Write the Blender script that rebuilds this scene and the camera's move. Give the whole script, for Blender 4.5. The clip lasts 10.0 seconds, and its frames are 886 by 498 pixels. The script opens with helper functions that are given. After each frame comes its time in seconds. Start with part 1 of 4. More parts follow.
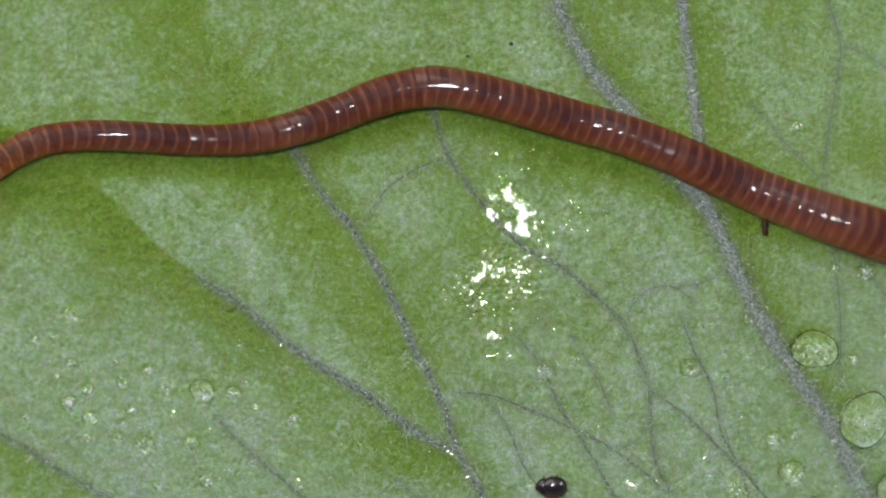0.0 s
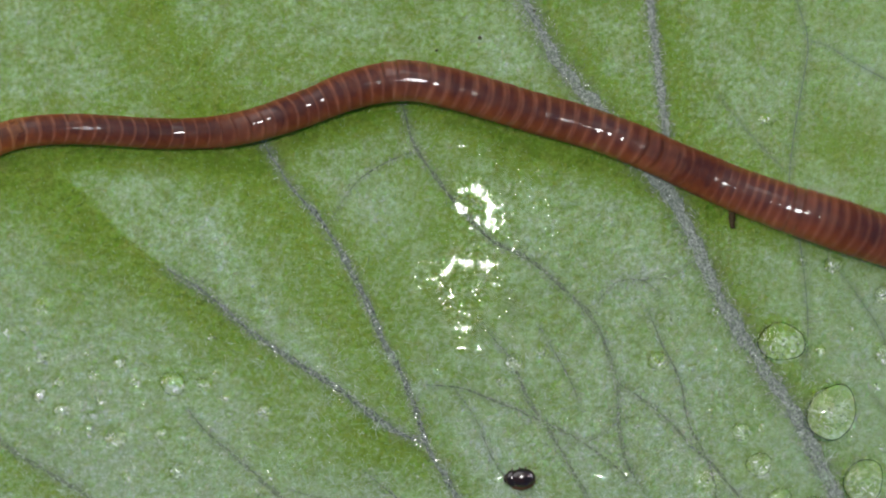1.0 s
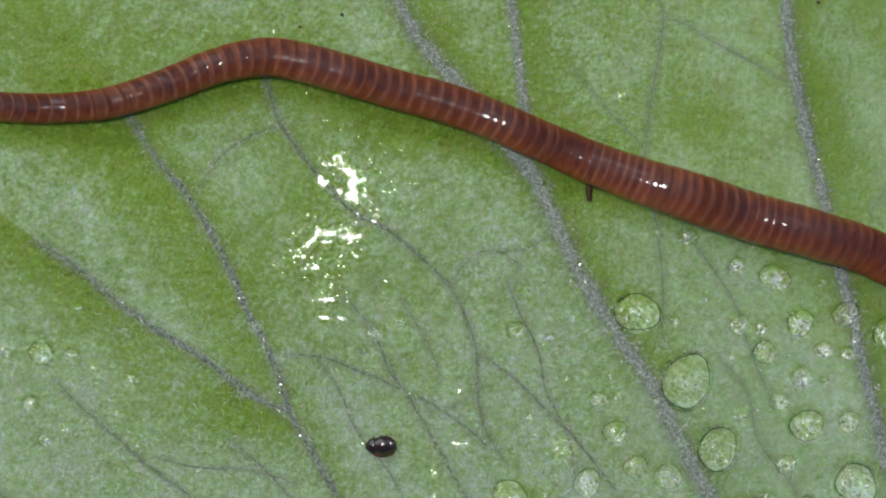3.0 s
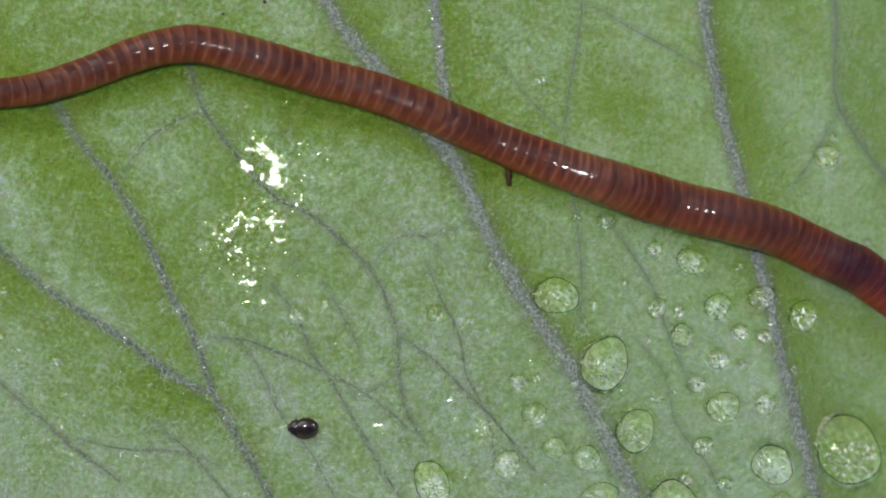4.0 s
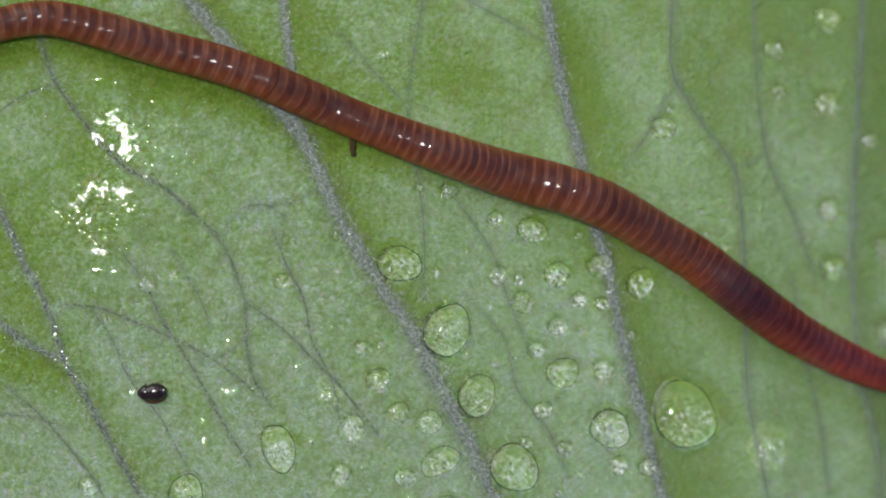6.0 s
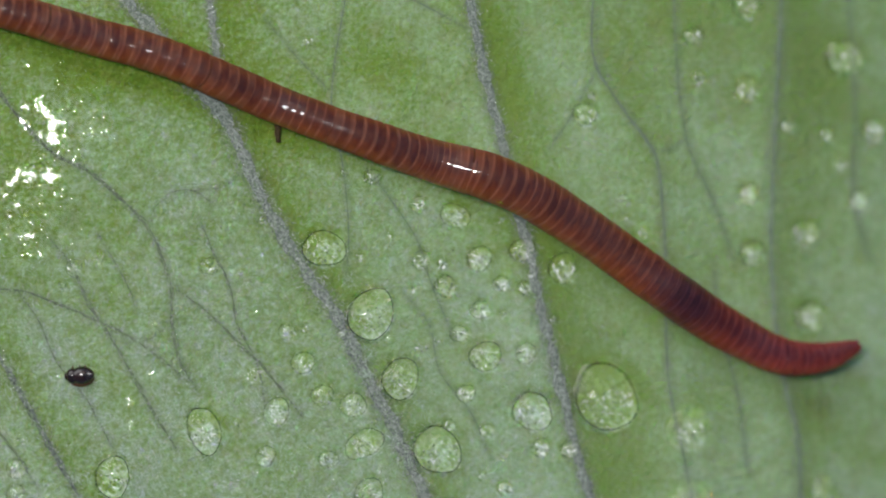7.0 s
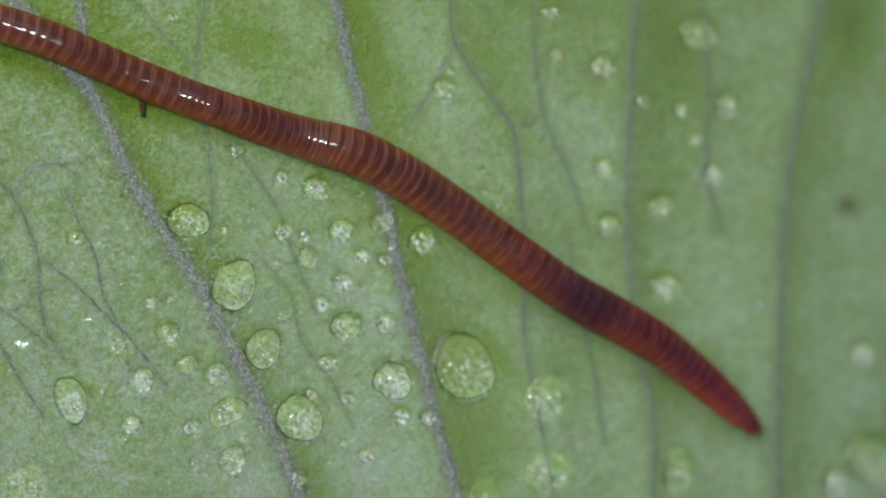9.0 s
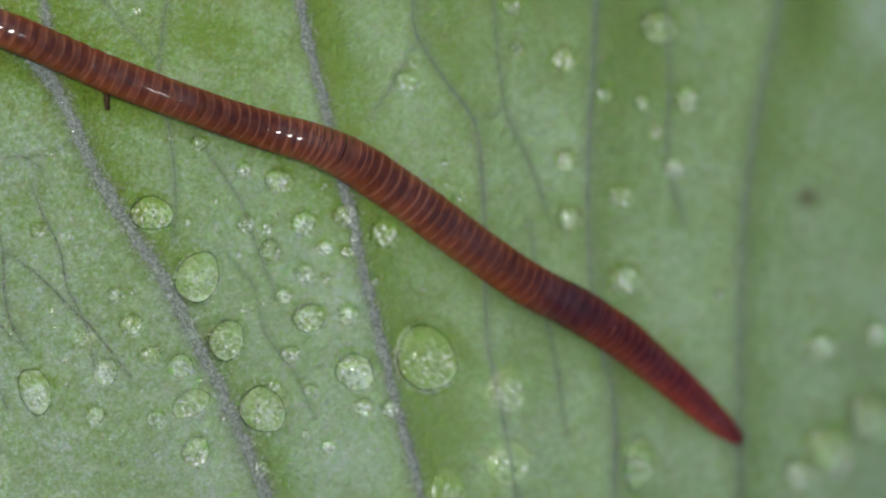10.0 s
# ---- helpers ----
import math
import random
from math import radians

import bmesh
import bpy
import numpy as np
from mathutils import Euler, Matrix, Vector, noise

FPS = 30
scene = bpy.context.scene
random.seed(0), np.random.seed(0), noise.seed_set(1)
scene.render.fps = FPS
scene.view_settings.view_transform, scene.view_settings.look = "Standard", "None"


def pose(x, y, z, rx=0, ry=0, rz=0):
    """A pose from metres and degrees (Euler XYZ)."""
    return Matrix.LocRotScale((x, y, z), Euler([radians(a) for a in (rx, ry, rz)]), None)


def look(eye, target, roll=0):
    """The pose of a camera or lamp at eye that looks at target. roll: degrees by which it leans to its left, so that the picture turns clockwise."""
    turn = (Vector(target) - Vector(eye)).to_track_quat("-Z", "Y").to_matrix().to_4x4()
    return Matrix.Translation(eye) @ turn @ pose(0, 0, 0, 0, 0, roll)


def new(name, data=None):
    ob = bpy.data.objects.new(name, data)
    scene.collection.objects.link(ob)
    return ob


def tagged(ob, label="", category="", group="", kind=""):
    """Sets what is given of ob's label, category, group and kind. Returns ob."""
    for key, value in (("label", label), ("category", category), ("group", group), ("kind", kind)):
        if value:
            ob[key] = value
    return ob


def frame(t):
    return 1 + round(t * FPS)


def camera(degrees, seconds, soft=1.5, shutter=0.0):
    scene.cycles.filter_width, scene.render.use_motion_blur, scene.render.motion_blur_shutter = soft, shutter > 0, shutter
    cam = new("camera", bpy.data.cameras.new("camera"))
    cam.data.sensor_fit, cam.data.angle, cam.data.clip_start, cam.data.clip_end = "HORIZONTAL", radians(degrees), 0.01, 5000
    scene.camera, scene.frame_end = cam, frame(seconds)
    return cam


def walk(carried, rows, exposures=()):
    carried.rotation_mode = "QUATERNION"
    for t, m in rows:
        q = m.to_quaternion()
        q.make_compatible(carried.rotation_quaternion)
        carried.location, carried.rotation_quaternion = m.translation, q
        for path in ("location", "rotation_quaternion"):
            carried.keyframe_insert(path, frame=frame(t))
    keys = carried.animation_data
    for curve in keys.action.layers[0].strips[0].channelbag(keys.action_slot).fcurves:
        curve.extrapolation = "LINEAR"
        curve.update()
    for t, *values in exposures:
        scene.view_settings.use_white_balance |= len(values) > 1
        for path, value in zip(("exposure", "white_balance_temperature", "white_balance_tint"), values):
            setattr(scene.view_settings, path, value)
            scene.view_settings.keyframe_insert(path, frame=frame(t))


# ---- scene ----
# Plan: the leaf lies in the xy plane, z up. Places on it are given in plan units
# of 0.045 mm, x to the right and y down from the plan's corner.
U = 0.000045
CX, CY = 784.0, 441.0

# ---- camera ----
FIELD = 5.0
cam = camera(FIELD, 10.0, soft=1.9)
REACH = CX * U / math.tan(radians(FIELD / 2))     # height at which one plan unit fills its share of the picture
PATH = [
    (0.0, 0.0, 0.0, 1.0),
    (0.5, 21.0, -4.9, 1.002),
    (1.0, 55.2, -12.2, 1.005),
    (1.5, 102.2, -21.6, 1.009),
    (2.0, 161.7, -33.6, 1.015),
    (2.5, 232.1, -47.9, 1.0205),
    (4.0, 449.0, -91.5, 1.039),
    (4.5, 521.5, -106.0, 1.0458),
    (5.0, 594.1, -120.4, 1.052),
    (5.5, 666.4, -134.9, 1.058),
    (7.0, 883.8, -178.5, 1.0763),
    (7.5, 956.3, -193.0, 1.0825),
    (8.0, 1028.6, -207.4, 1.0885),
    (8.5, 1097.0, -221.4, 1.0946),
    (9.0, 1152.5, -232.0, 1.099),
    (9.5, 1196.1, -240.9, 1.103),
    (10.0, 1226.8, -247.3, 1.1053),
]
EYE_X, EYE_Y = 613.0, -124.0     # the camera stands over this place, turns slowly along the worm and backs away a little


def turned(x, y, far):
    """The camera's pose when it looks at a place of the leaf."""
    side, ahead = math.atan((x - EYE_X) * U / (REACH * far)), math.atan((y - EYE_Y) * U / (REACH * far))
    return pose(EYE_X * U, EYE_Y * U, REACH * far * math.cos(side) * math.cos(ahead), math.degrees(ahead), -math.degrees(side), 0)


walk(cam, [(t, turned(x, y, far)) for t, x, y, far in PATH])

# ---- light ----
world = bpy.data.worlds.new("world")
scene.world = world
world.use_nodes = True
wn = world.node_tree
sky = wn.nodes.new("ShaderNodeTexSky")
sky.sky_type, sky.sun_disc = "NISHITA", False
sky.dust_density, sky.ozone_density = 1.7, 1.0
sky.sun_elevation, sky.sun_rotation = radians(60), radians(0)
wn.nodes["Background"].inputs["Strength"].default_value = 0.085
wn.links.new(sky.outputs["Color"], wn.nodes["Background"].inputs["Color"])


def area_lamp(name, wide, high, watts, color, eye, target):
    data = bpy.data.lights.new(name, "AREA")
    data.shape, data.size, data.size_y = "RECTANGLE", wide, high
    data.energy, data.color = watts, color
    ob = new(name, data)
    ob.matrix_world = look(eye, target)
    return ob


# a small lamp beside the lens, and a broad soft one behind the leaf's far side
area_lamp("lens_lamp", 0.075, 0.042, 1.22, (1.0, 0.99, 0.97), (-0.040, 0.060, 0.40), (0.005, 0.0, 0.0))
area_lamp("soft_lamp", 0.90, 0.60, 4.3, (1.0, 0.98, 0.93), (-0.46, 0.50, 0.50), (0.028, -0.005, 0.0))


# ---- materials ----
def material(name, rough=0.5, color=(0.5, 0.5, 0.5), spec=0.5):
    m = bpy.data.materials.new(name)
    m.use_nodes = True
    b = m.node_tree.nodes["Principled BSDF"]
    b.inputs["Base Color"].default_value = (*color, 1)
    b.inputs["Roughness"].default_value = rough
    b.inputs["Specular IOR Level"].default_value = spec
    return m, m.node_tree, b


def node(tree, kind, **values):
    n = tree.nodes.new(kind)
    for key, value in values.items():
        n.inputs[key.replace("_", " ")].default_value = value
    return n


def ramp(tree, source, stops):
    r = tree.nodes.new("ShaderNodeValToRGB")
    e = r.color_ramp.elements
    while len(e) < len(stops):
        e.new(0.5)
    for k, (at, c) in zip(e, stops):
        k.position, k.color = at, (*c, 1)
    tree.links.new(source, r.inputs["Fac"])
    return r.outputs["Color"]


def mixed(tree, fac, a, b, how="MIX"):
    m = tree.nodes.new("ShaderNodeMix")
    m.data_type, m.blend_type = "RGBA", how
    for value, socket in ((fac, m.inputs["Factor"]), (a, m.inputs[6]), (b, m.inputs[7])):
        if isinstance(value, bpy.types.NodeSocket):
            tree.links.new(value, socket)
        elif isinstance(value, tuple):
            socket.default_value = (*value, 1)
        else:
            socket.default_value = value
    return m.outputs[2]


def position(tree):
    return tree.nodes.new("ShaderNodeNewGeometry").outputs["Position"]


def grain(tree, scale, detail=3.0, rough=0.55, vector=None):
    n = node(tree, "ShaderNodeTexNoise", Scale=scale, Detail=detail, Roughness=rough)
    tree.links.new(vector or position(tree), n.inputs["Vector"])
    return n.outputs["Fac"]


def bump(tree, b, height, strength, distance):
    n = node(tree, "ShaderNodeBump", Strength=strength, Distance=distance)
    tree.links.new(height, n.inputs["Height"])
    tree.links.new(n.outputs["Normal"], b.inputs["Normal"])


def leaf_material():
    m, t, b = material("felted_leaf", 0.62, spec=0.2)
    felt_shade = t.nodes.new("ShaderNodeAttribute")
    felt_shade.attribute_name = "felt_shade"

    def summed(fac, weight, rest):
        n = t.nodes.new("ShaderNodeMath")
        n.operation = "MULTIPLY_ADD"
        t.links.new(fac, n.inputs[0])
        n.inputs[1].default_value = weight
        if isinstance(rest, float):
            n.inputs[2].default_value = rest
        else:
            t.links.new(rest, n.inputs[2])
        return n.outputs[0]

    # tone of the down, with shade and drop caustics painted into it
    tone = summed(felt_shade.outputs["Fac"], 0.9, -0.13)
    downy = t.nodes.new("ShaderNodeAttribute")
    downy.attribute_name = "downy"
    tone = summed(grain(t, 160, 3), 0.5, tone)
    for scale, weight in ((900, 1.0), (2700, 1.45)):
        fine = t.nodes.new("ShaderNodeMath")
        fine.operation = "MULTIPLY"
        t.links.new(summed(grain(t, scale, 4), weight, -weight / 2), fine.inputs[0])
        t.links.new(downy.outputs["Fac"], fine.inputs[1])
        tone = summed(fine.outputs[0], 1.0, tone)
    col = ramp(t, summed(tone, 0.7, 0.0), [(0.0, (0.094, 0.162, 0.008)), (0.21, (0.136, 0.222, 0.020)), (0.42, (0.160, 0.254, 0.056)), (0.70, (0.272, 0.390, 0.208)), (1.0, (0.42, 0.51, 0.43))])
    olive = ramp(t, grain(t, 420, 4, 0.6), [(0.50, (0, 0, 0)), (0.72, (0.36, 0.36, 0.36))])
    col = mixed(t, olive, col, (0.185, 0.215, 0.045))
    bloom = t.nodes.new("ShaderNodeAttribute")
    bloom.attribute_name = "bloom"
    col = mixed(t, bloom.outputs["Fac"], col, (0.182, 0.262, 0.168))
    soft = t.nodes.new("ShaderNodeAttribute")
    soft.attribute_name = "buried_vein"
    col = mixed(t, soft.outputs["Fac"], col, (0.138, 0.188, 0.112))
    stain = t.nodes.new("ShaderNodeAttribute")
    stain.attribute_name = "stain"
    col = mixed(t, stain.outputs["Fac"], col, (0.075, 0.062, 0.022))
    t.links.new(col, b.inputs["Base Color"])
    b.inputs["Subsurface Weight"].default_value = 0.8
    b.inputs["Subsurface Radius"].default_value = (0.4, 1.0, 0.12)
    b.inputs["Subsurface Scale"].default_value = 0.0016
    rough = node(t, "ShaderNodeBump", Distance=0.0007)
    t.links.new(summed(downy.outputs["Fac"], 0.9, 0.0), rough.inputs["Strength"])
    t.links.new(grain(t, 1300, 3), rough.inputs["Height"])
    down = node(t, "ShaderNodeBump", Strength=0.9, Distance=0.00022)
    t.links.new(grain(t, 3600, 3), down.inputs["Height"])
    t.links.new(rough.outputs["Normal"], down.inputs["Normal"])
    t.links.new(down.outputs["Normal"], b.inputs["Normal"])
    return m


def hair_material():
    m, t, b = material("leaf_hair", 0.6, (0.42, 0.52, 0.34), 0.2)
    info = t.nodes.new("ShaderNodeNewGeometry")
    t.links.new(ramp(t, info.outputs["Random Per Island"], [(0, (0.12, 0.205, 0.055)), (0.5, (0.180, 0.280, 0.105)), (0.8, (0.225, 0.33, 0.155)), (1, (0.33, 0.42, 0.27))]), b.inputs["Base Color"])
    return m


def vein_hair_material():
    m, t, b = material("vein_hair", 0.6, (0.42, 0.43, 0.41), 0.3)
    info = t.nodes.new("ShaderNodeNewGeometry")
    t.links.new(ramp(t, info.outputs["Random Per Island"], [(0, (0.08, 0.095, 0.08)), (0.5, (0.185, 0.21, 0.18)), (1, (0.46, 0.49, 0.46))]), b.inputs["Base Color"])
    return m


def white_hair_material():
    m, t, b = material("white_hair", 0.5, spec=0.3)
    info = t.nodes.new("ShaderNodeNewGeometry")
    t.links.new(ramp(t, info.outputs["Random Per Island"], [(0, (0.20, 0.31, 0.17)), (0.5, (0.30, 0.41, 0.28)), (0.85, (0.42, 0.51, 0.43)), (1, (0.60, 0.66, 0.62))]), b.inputs["Base Color"])
    return m


def matted_material():
    m, t, b = material("matted_hair", 0.5, spec=0.3)
    info = t.nodes.new("ShaderNodeNewGeometry")
    t.links.new(ramp(t, info.outputs["Random Per Island"], [(0, (0.05, 0.085, 0.025)), (0.45, (0.13, 0.185, 0.10)), (0.72, (0.27, 0.33, 0.26)), (1, (0.72, 0.75, 0.75))]), b.inputs["Base Color"])
    return m


def vein_material():
    m, t, b = material("downy_vein", 0.7, spec=0.2)
    t.links.new(ramp(t, grain(t, 4200, 4, 0.8), [(0.36, (0.05, 0.06, 0.05)), (0.45, (0.13, 0.16, 0.13)), (0.57, (0.205, 0.24, 0.20)), (0.66, (0.42, 0.47, 0.43))]), b.inputs["Base Color"])
    bump(t, b, grain(t, 6000, 3), 0.7, 0.0001)
    return m


def dark_vein_material():
    m, t, b = material("dark_downy_vein", 0.7, spec=0.2)
    t.links.new(ramp(t, grain(t, 3600, 4, 0.8), [(0.38, (0.024, 0.03, 0.026)), (0.47, (0.085, 0.105, 0.085)), (0.60, (0.15, 0.185, 0.145)), (0.70, (0.36, 0.41, 0.38))]), b.inputs["Base Color"])
    bump(t, b, grain(t, 6000, 3), 0.7, 0.0001)
    return m


def pale_vein_material():
    m, t, b = material("pale_vein", 0.7, spec=0.2)
    t.links.new(ramp(t, grain(t, 900, 3), [(0.3, (0.11, 0.15, 0.095)), (0.55, (0.138, 0.188, 0.12)), (0.75, (0.17, 0.225, 0.15))]), b.inputs["Base Color"])
    return m


def fine_vein_material():
    m, t, b = material("fine_vein", 0.7, spec=0.2)
    t.links.new(ramp(t, grain(t, 3500, 4, 0.7), [(0.3, (0.045, 0.058, 0.035)), (0.5, (0.095, 0.122, 0.075)), (0.7, (0.20, 0.25, 0.165))]), b.inputs["Base Color"])
    bump(t, b, grain(t, 6000, 3), 0.6, 0.0001)
    return m


BOW = 0.42     # how far the rings' edges bow towards the head


def worm_material(name, lines):
    """Skin of a ring: red-brown, dark along the back, a thin pale curved line at the ring's two edges; tinted by the object's colour, wet by its alpha."""
    m, t, b = material(name, 0.5, spec=0.06)
    co = t.nodes.new("ShaderNodeTexCoord").outputs["Object"]
    sep = t.nodes.new("ShaderNodeSeparateXYZ")
    t.links.new(co, sep.inputs[0])
    info = t.nodes.new("ShaderNodeObjectInfo")

    def math_node(kind, a, second):
        n = t.nodes.new("ShaderNodeMath")
        n.operation = kind
        for value, socket in ((a, n.inputs[0]), (second, n.inputs[1])):
            if isinstance(value, float):
                socket.default_value = value
            else:
                t.links.new(value, socket)
        return n.outputs[0]

    bowed = math_node("ADD", sep.outputs["X"], math_node("MULTIPLY", math_node("MULTIPLY", sep.outputs["Y"], sep.outputs["Y"]), BOW))
    edge = math_node("ABSOLUTE", bowed, 0.0)

    def facing(y, z):
        n = t.nodes.new("ShaderNodeVectorMath")
        n.operation = "DOT_PRODUCT"
        t.links.new(co, n.inputs[0])
        n.inputs[1].default_value = (0, y, z)
        return n.outputs["Value"]

    # each ring takes its own piece of the noise
    own = t.nodes.new("ShaderNodeCombineXYZ")
    t.links.new(math_node("MULTIPLY", info.outputs["Random"], 60.0), own.inputs[1])
    moved = t.nodes.new("ShaderNodeVectorMath")
    t.links.new(co, moved.inputs[0])
    t.links.new(own.outputs[0], moved.inputs[1])
    place = moved.outputs["Vector"]
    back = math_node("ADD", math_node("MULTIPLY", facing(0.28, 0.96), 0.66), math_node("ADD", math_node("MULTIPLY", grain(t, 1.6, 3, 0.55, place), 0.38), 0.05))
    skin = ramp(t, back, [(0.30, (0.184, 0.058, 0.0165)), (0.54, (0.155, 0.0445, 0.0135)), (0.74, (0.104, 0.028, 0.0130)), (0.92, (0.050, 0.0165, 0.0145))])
    line = ramp(t, edge, [(0.32, (0, 0, 0)), (0.45, (0.75, 0.75, 0.75)), (0.53, (0.75, 0.75, 0.75)), (0.66, (0.3, 0.3, 0.3))])
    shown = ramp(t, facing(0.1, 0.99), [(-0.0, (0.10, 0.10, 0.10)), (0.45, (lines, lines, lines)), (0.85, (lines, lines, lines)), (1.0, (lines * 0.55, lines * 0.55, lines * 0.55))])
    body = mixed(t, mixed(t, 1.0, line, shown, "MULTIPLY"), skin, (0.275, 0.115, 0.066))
    blotch = ramp(t, grain(t, 1.1, 2, 0.5, place), [(0.34, (0.76, 0.68, 0.76)), (0.56, (1.0, 1.0, 1.0))])
    col = mixed(t, 1.0, mixed(t, 1.0, body, info.outputs["Color"], "MULTIPLY"), blotch, "MULTIPLY")
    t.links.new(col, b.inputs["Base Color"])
    t.links.new(info.outputs["Alpha"], b.inputs["Coat Weight"])
    b.inputs["Coat Roughness"].default_value = 0.035
    b.inputs["Coat IOR"].default_value = 1.33
    b.inputs["Subsurface Weight"].default_value = 0.4
    b.inputs["Subsurface Radius"].default_value = (1.0, 0.35, 0.2)
    b.inputs["Subsurface Scale"].default_value = 0.0006
    bump(t, b, grain(t, 5.0, 3, 0.55, place), 0.25, 0.00006)
    return m


def water_material(name, clear, rough=0.0):
    """Clear water; part of the light goes straight through it."""
    m, t, b = material(name, rough, (1, 1, 1), 0.5)
    b.inputs["Transmission Weight"].default_value = 1.0
    b.inputs["IOR"].default_value = 1.333
    straight = t.nodes.new("ShaderNodeBsdfTransparent")
    mix = t.nodes.new("ShaderNodeMixShader")
    mix.inputs[0].default_value = clear
    t.links.new(b.outputs[0], mix.inputs[1])
    t.links.new(straight.outputs[0], mix.inputs[2])
    t.links.new(mix.outputs[0], t.nodes["Material Output"].inputs["Surface"])
    return m


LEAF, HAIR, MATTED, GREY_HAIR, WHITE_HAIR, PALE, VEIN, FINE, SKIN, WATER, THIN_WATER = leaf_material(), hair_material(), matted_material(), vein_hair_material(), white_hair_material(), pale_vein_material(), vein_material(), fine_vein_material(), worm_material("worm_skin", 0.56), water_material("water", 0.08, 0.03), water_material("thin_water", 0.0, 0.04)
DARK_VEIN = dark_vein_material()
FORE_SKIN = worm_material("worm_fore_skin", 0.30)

# ---- the leaf's form ----
def arr(*points):
    return np.array(points, float)


VEINS = {
    "b": (arr((940, -120), (975, -20), (1020, 80), (1060, 140), (1110, 198), (1190, 300), (1245, 360), (1290, 450), (1335, 545), (1390, 636), (1455, 733), (1518, 850), (1575, 960), (1640, 1110), (1700, 1260)), 15),
    "a": (arr((1195, -120), (1206, 0), (1216, 80), (1228, 180), (1236, 250), (1232, 320)), 7.5),
    "c": (arr((520, 262), (560, 330), (620, 400), (665, 470), (700, 540), (735, 620), (770, 684), (792, 740), (806, 790), (850, 870), (900, 960), (980, 1100)), 8),
    "d": (arr((350, 490), (430, 542), (500, 602), (570, 650), (660, 707), (740, 767), (806, 800)), 8),
    "i": (arr((1712, -120), (1711, 39), (1723, 161), (1748, 290), (1778, 405), (1808, 535), (1834, 630), (1855, 734), (1887, 860), (1918, 985), (1975, 1200)), 12),
    "j": (arr((1950, -120), (1954, 109), (1959, 268), (2018, 363), (2071, 437), (2086, 532), (2092, 702), (2097, 864), (2128, 1019), (2160, 1200)), 7),
    "l": (arr((2318, -100), (2310, 201), (2299, 422), (2294, 643), (2316, 864), (2343, 975), (2346, 1200)), 11),
    "n": (arr((2700, -100), (2669, 201), (2625, 422), (2603, 588), (2592, 864), (2590, 1200)), 12),
}
FINE_VEINS = [
    (arr((765, 190), (790, 270), (830, 330), (870, 380), (930, 440), (990, 470), (1050, 520), (1100, 570), (1130, 630), (1150, 690), (1152, 760), (1165, 830), (1200, 890)), 4.7),
    (arr((1150, 690), (1220, 740), (1280, 800), (1330, 850), (1400, 940)), 4.2),
    (arr((1105, 570), (1120, 540), (1150, 512), (1190, 508), (1230, 535)), 3.2),
    (arr((385, 740), (430, 790), (490, 840), (545, 890), (640, 960)), 4.7),
    (arr((-60, 740), (40, 790), (100, 830), (190, 882), (300, 960)), 6.5),
    (arr((920, 600), (960, 650), (990, 720), (1020, 765), (1060, 830), (1110, 920), (1160, 1000)), 4.2),
    (arr((800, 695), (870, 700), (930, 722), (1000, 752), (1100, 805), (1180, 870)), 3.8),
    (arr((1458, -60), (1466, 0), (1488, 80), (1475, 180), (1465, 240), (1455, 335), (1478, 470), (1488, 585), (1483, 680)), 5.2),
    (arr((1488, 80), (1522, 92), (1570, 122), (1624, 151), (1715, 200)), 4.2),
    (arr((1328, 182), (1389, 253), (1451, 318)), 3.2),
    (arr((1520, 462), (1573, 532), (1615, 596), (1647, 690), (1690, 790)), 4.2),
    (arr((1959, 279), (1901, 384), (1868, 430)), 4.7),
    (arr((2107, -60), (2107, 109), (2118, 321), (2134, 420), (2190, 545), (2220, 640)), 4.7),
    (arr((2071, 437), (2110, 425), (2134, 405)), 3.8),
    (arr((2440, 130), (2454, 380), (2448, 521), (2480, 640)), 5.6),
    (arr((1205, 560), (1228, 620), (1262, 690), (1275, 760), (1310, 830), (1330, 920)), 3.4),
    (arr((1010, 590), (1040, 640), (1072, 700), (1085, 740)), 3.0),
    (arr((860, 700), (900, 760), (930, 830), (985, 900), (1040, 1000)), 3.4),
    (arr((560, 880), (640, 900), (740, 905), (820, 930)), 3.4),
    (arr((700, 850), (760, 900), (840, 990), (900, 1080)), 3.4),
    (arr((1150, 760), (1110, 790), (1060, 800)), 3.0),
    (arr((1290, 470), (1250, 500), (1190, 508)), 3.0),
    (arr((640, 400), (690, 330), (760, 290), (792, 280)), 3.0),
    (arr((1590, 700), (1640, 760), (1660, 850), (1720, 930), (1760, 1020)), 3.6),
    (arr((2180, 640), (2195, 760), (2230, 900), (2250, 1050)), 4.7),
]
WORM_LINE = arr((-60, 330), (78, 249), (257, 243), (437, 244), (610, 197), (725, 160), (784, 156), (901, 184), (1132, 252), (1353, 345), (1578, 428), (1752, 481), (1961, 600), (2203, 771), (2498, 976))
RIDGES = [
    (arr((-60, 190), (40, 240), (100, 285), (200, 352), (270, 428), (350, 490), (430, 542), (500, 602), (570, 650), (660, 707), (740, 767)), 1.0, 130, 6),
    (arr((200, -200), (330, -10), (440, 140), (520, 262), (620, 400), (700, 540), (770, 684)), 0.8, 120, 38),
]


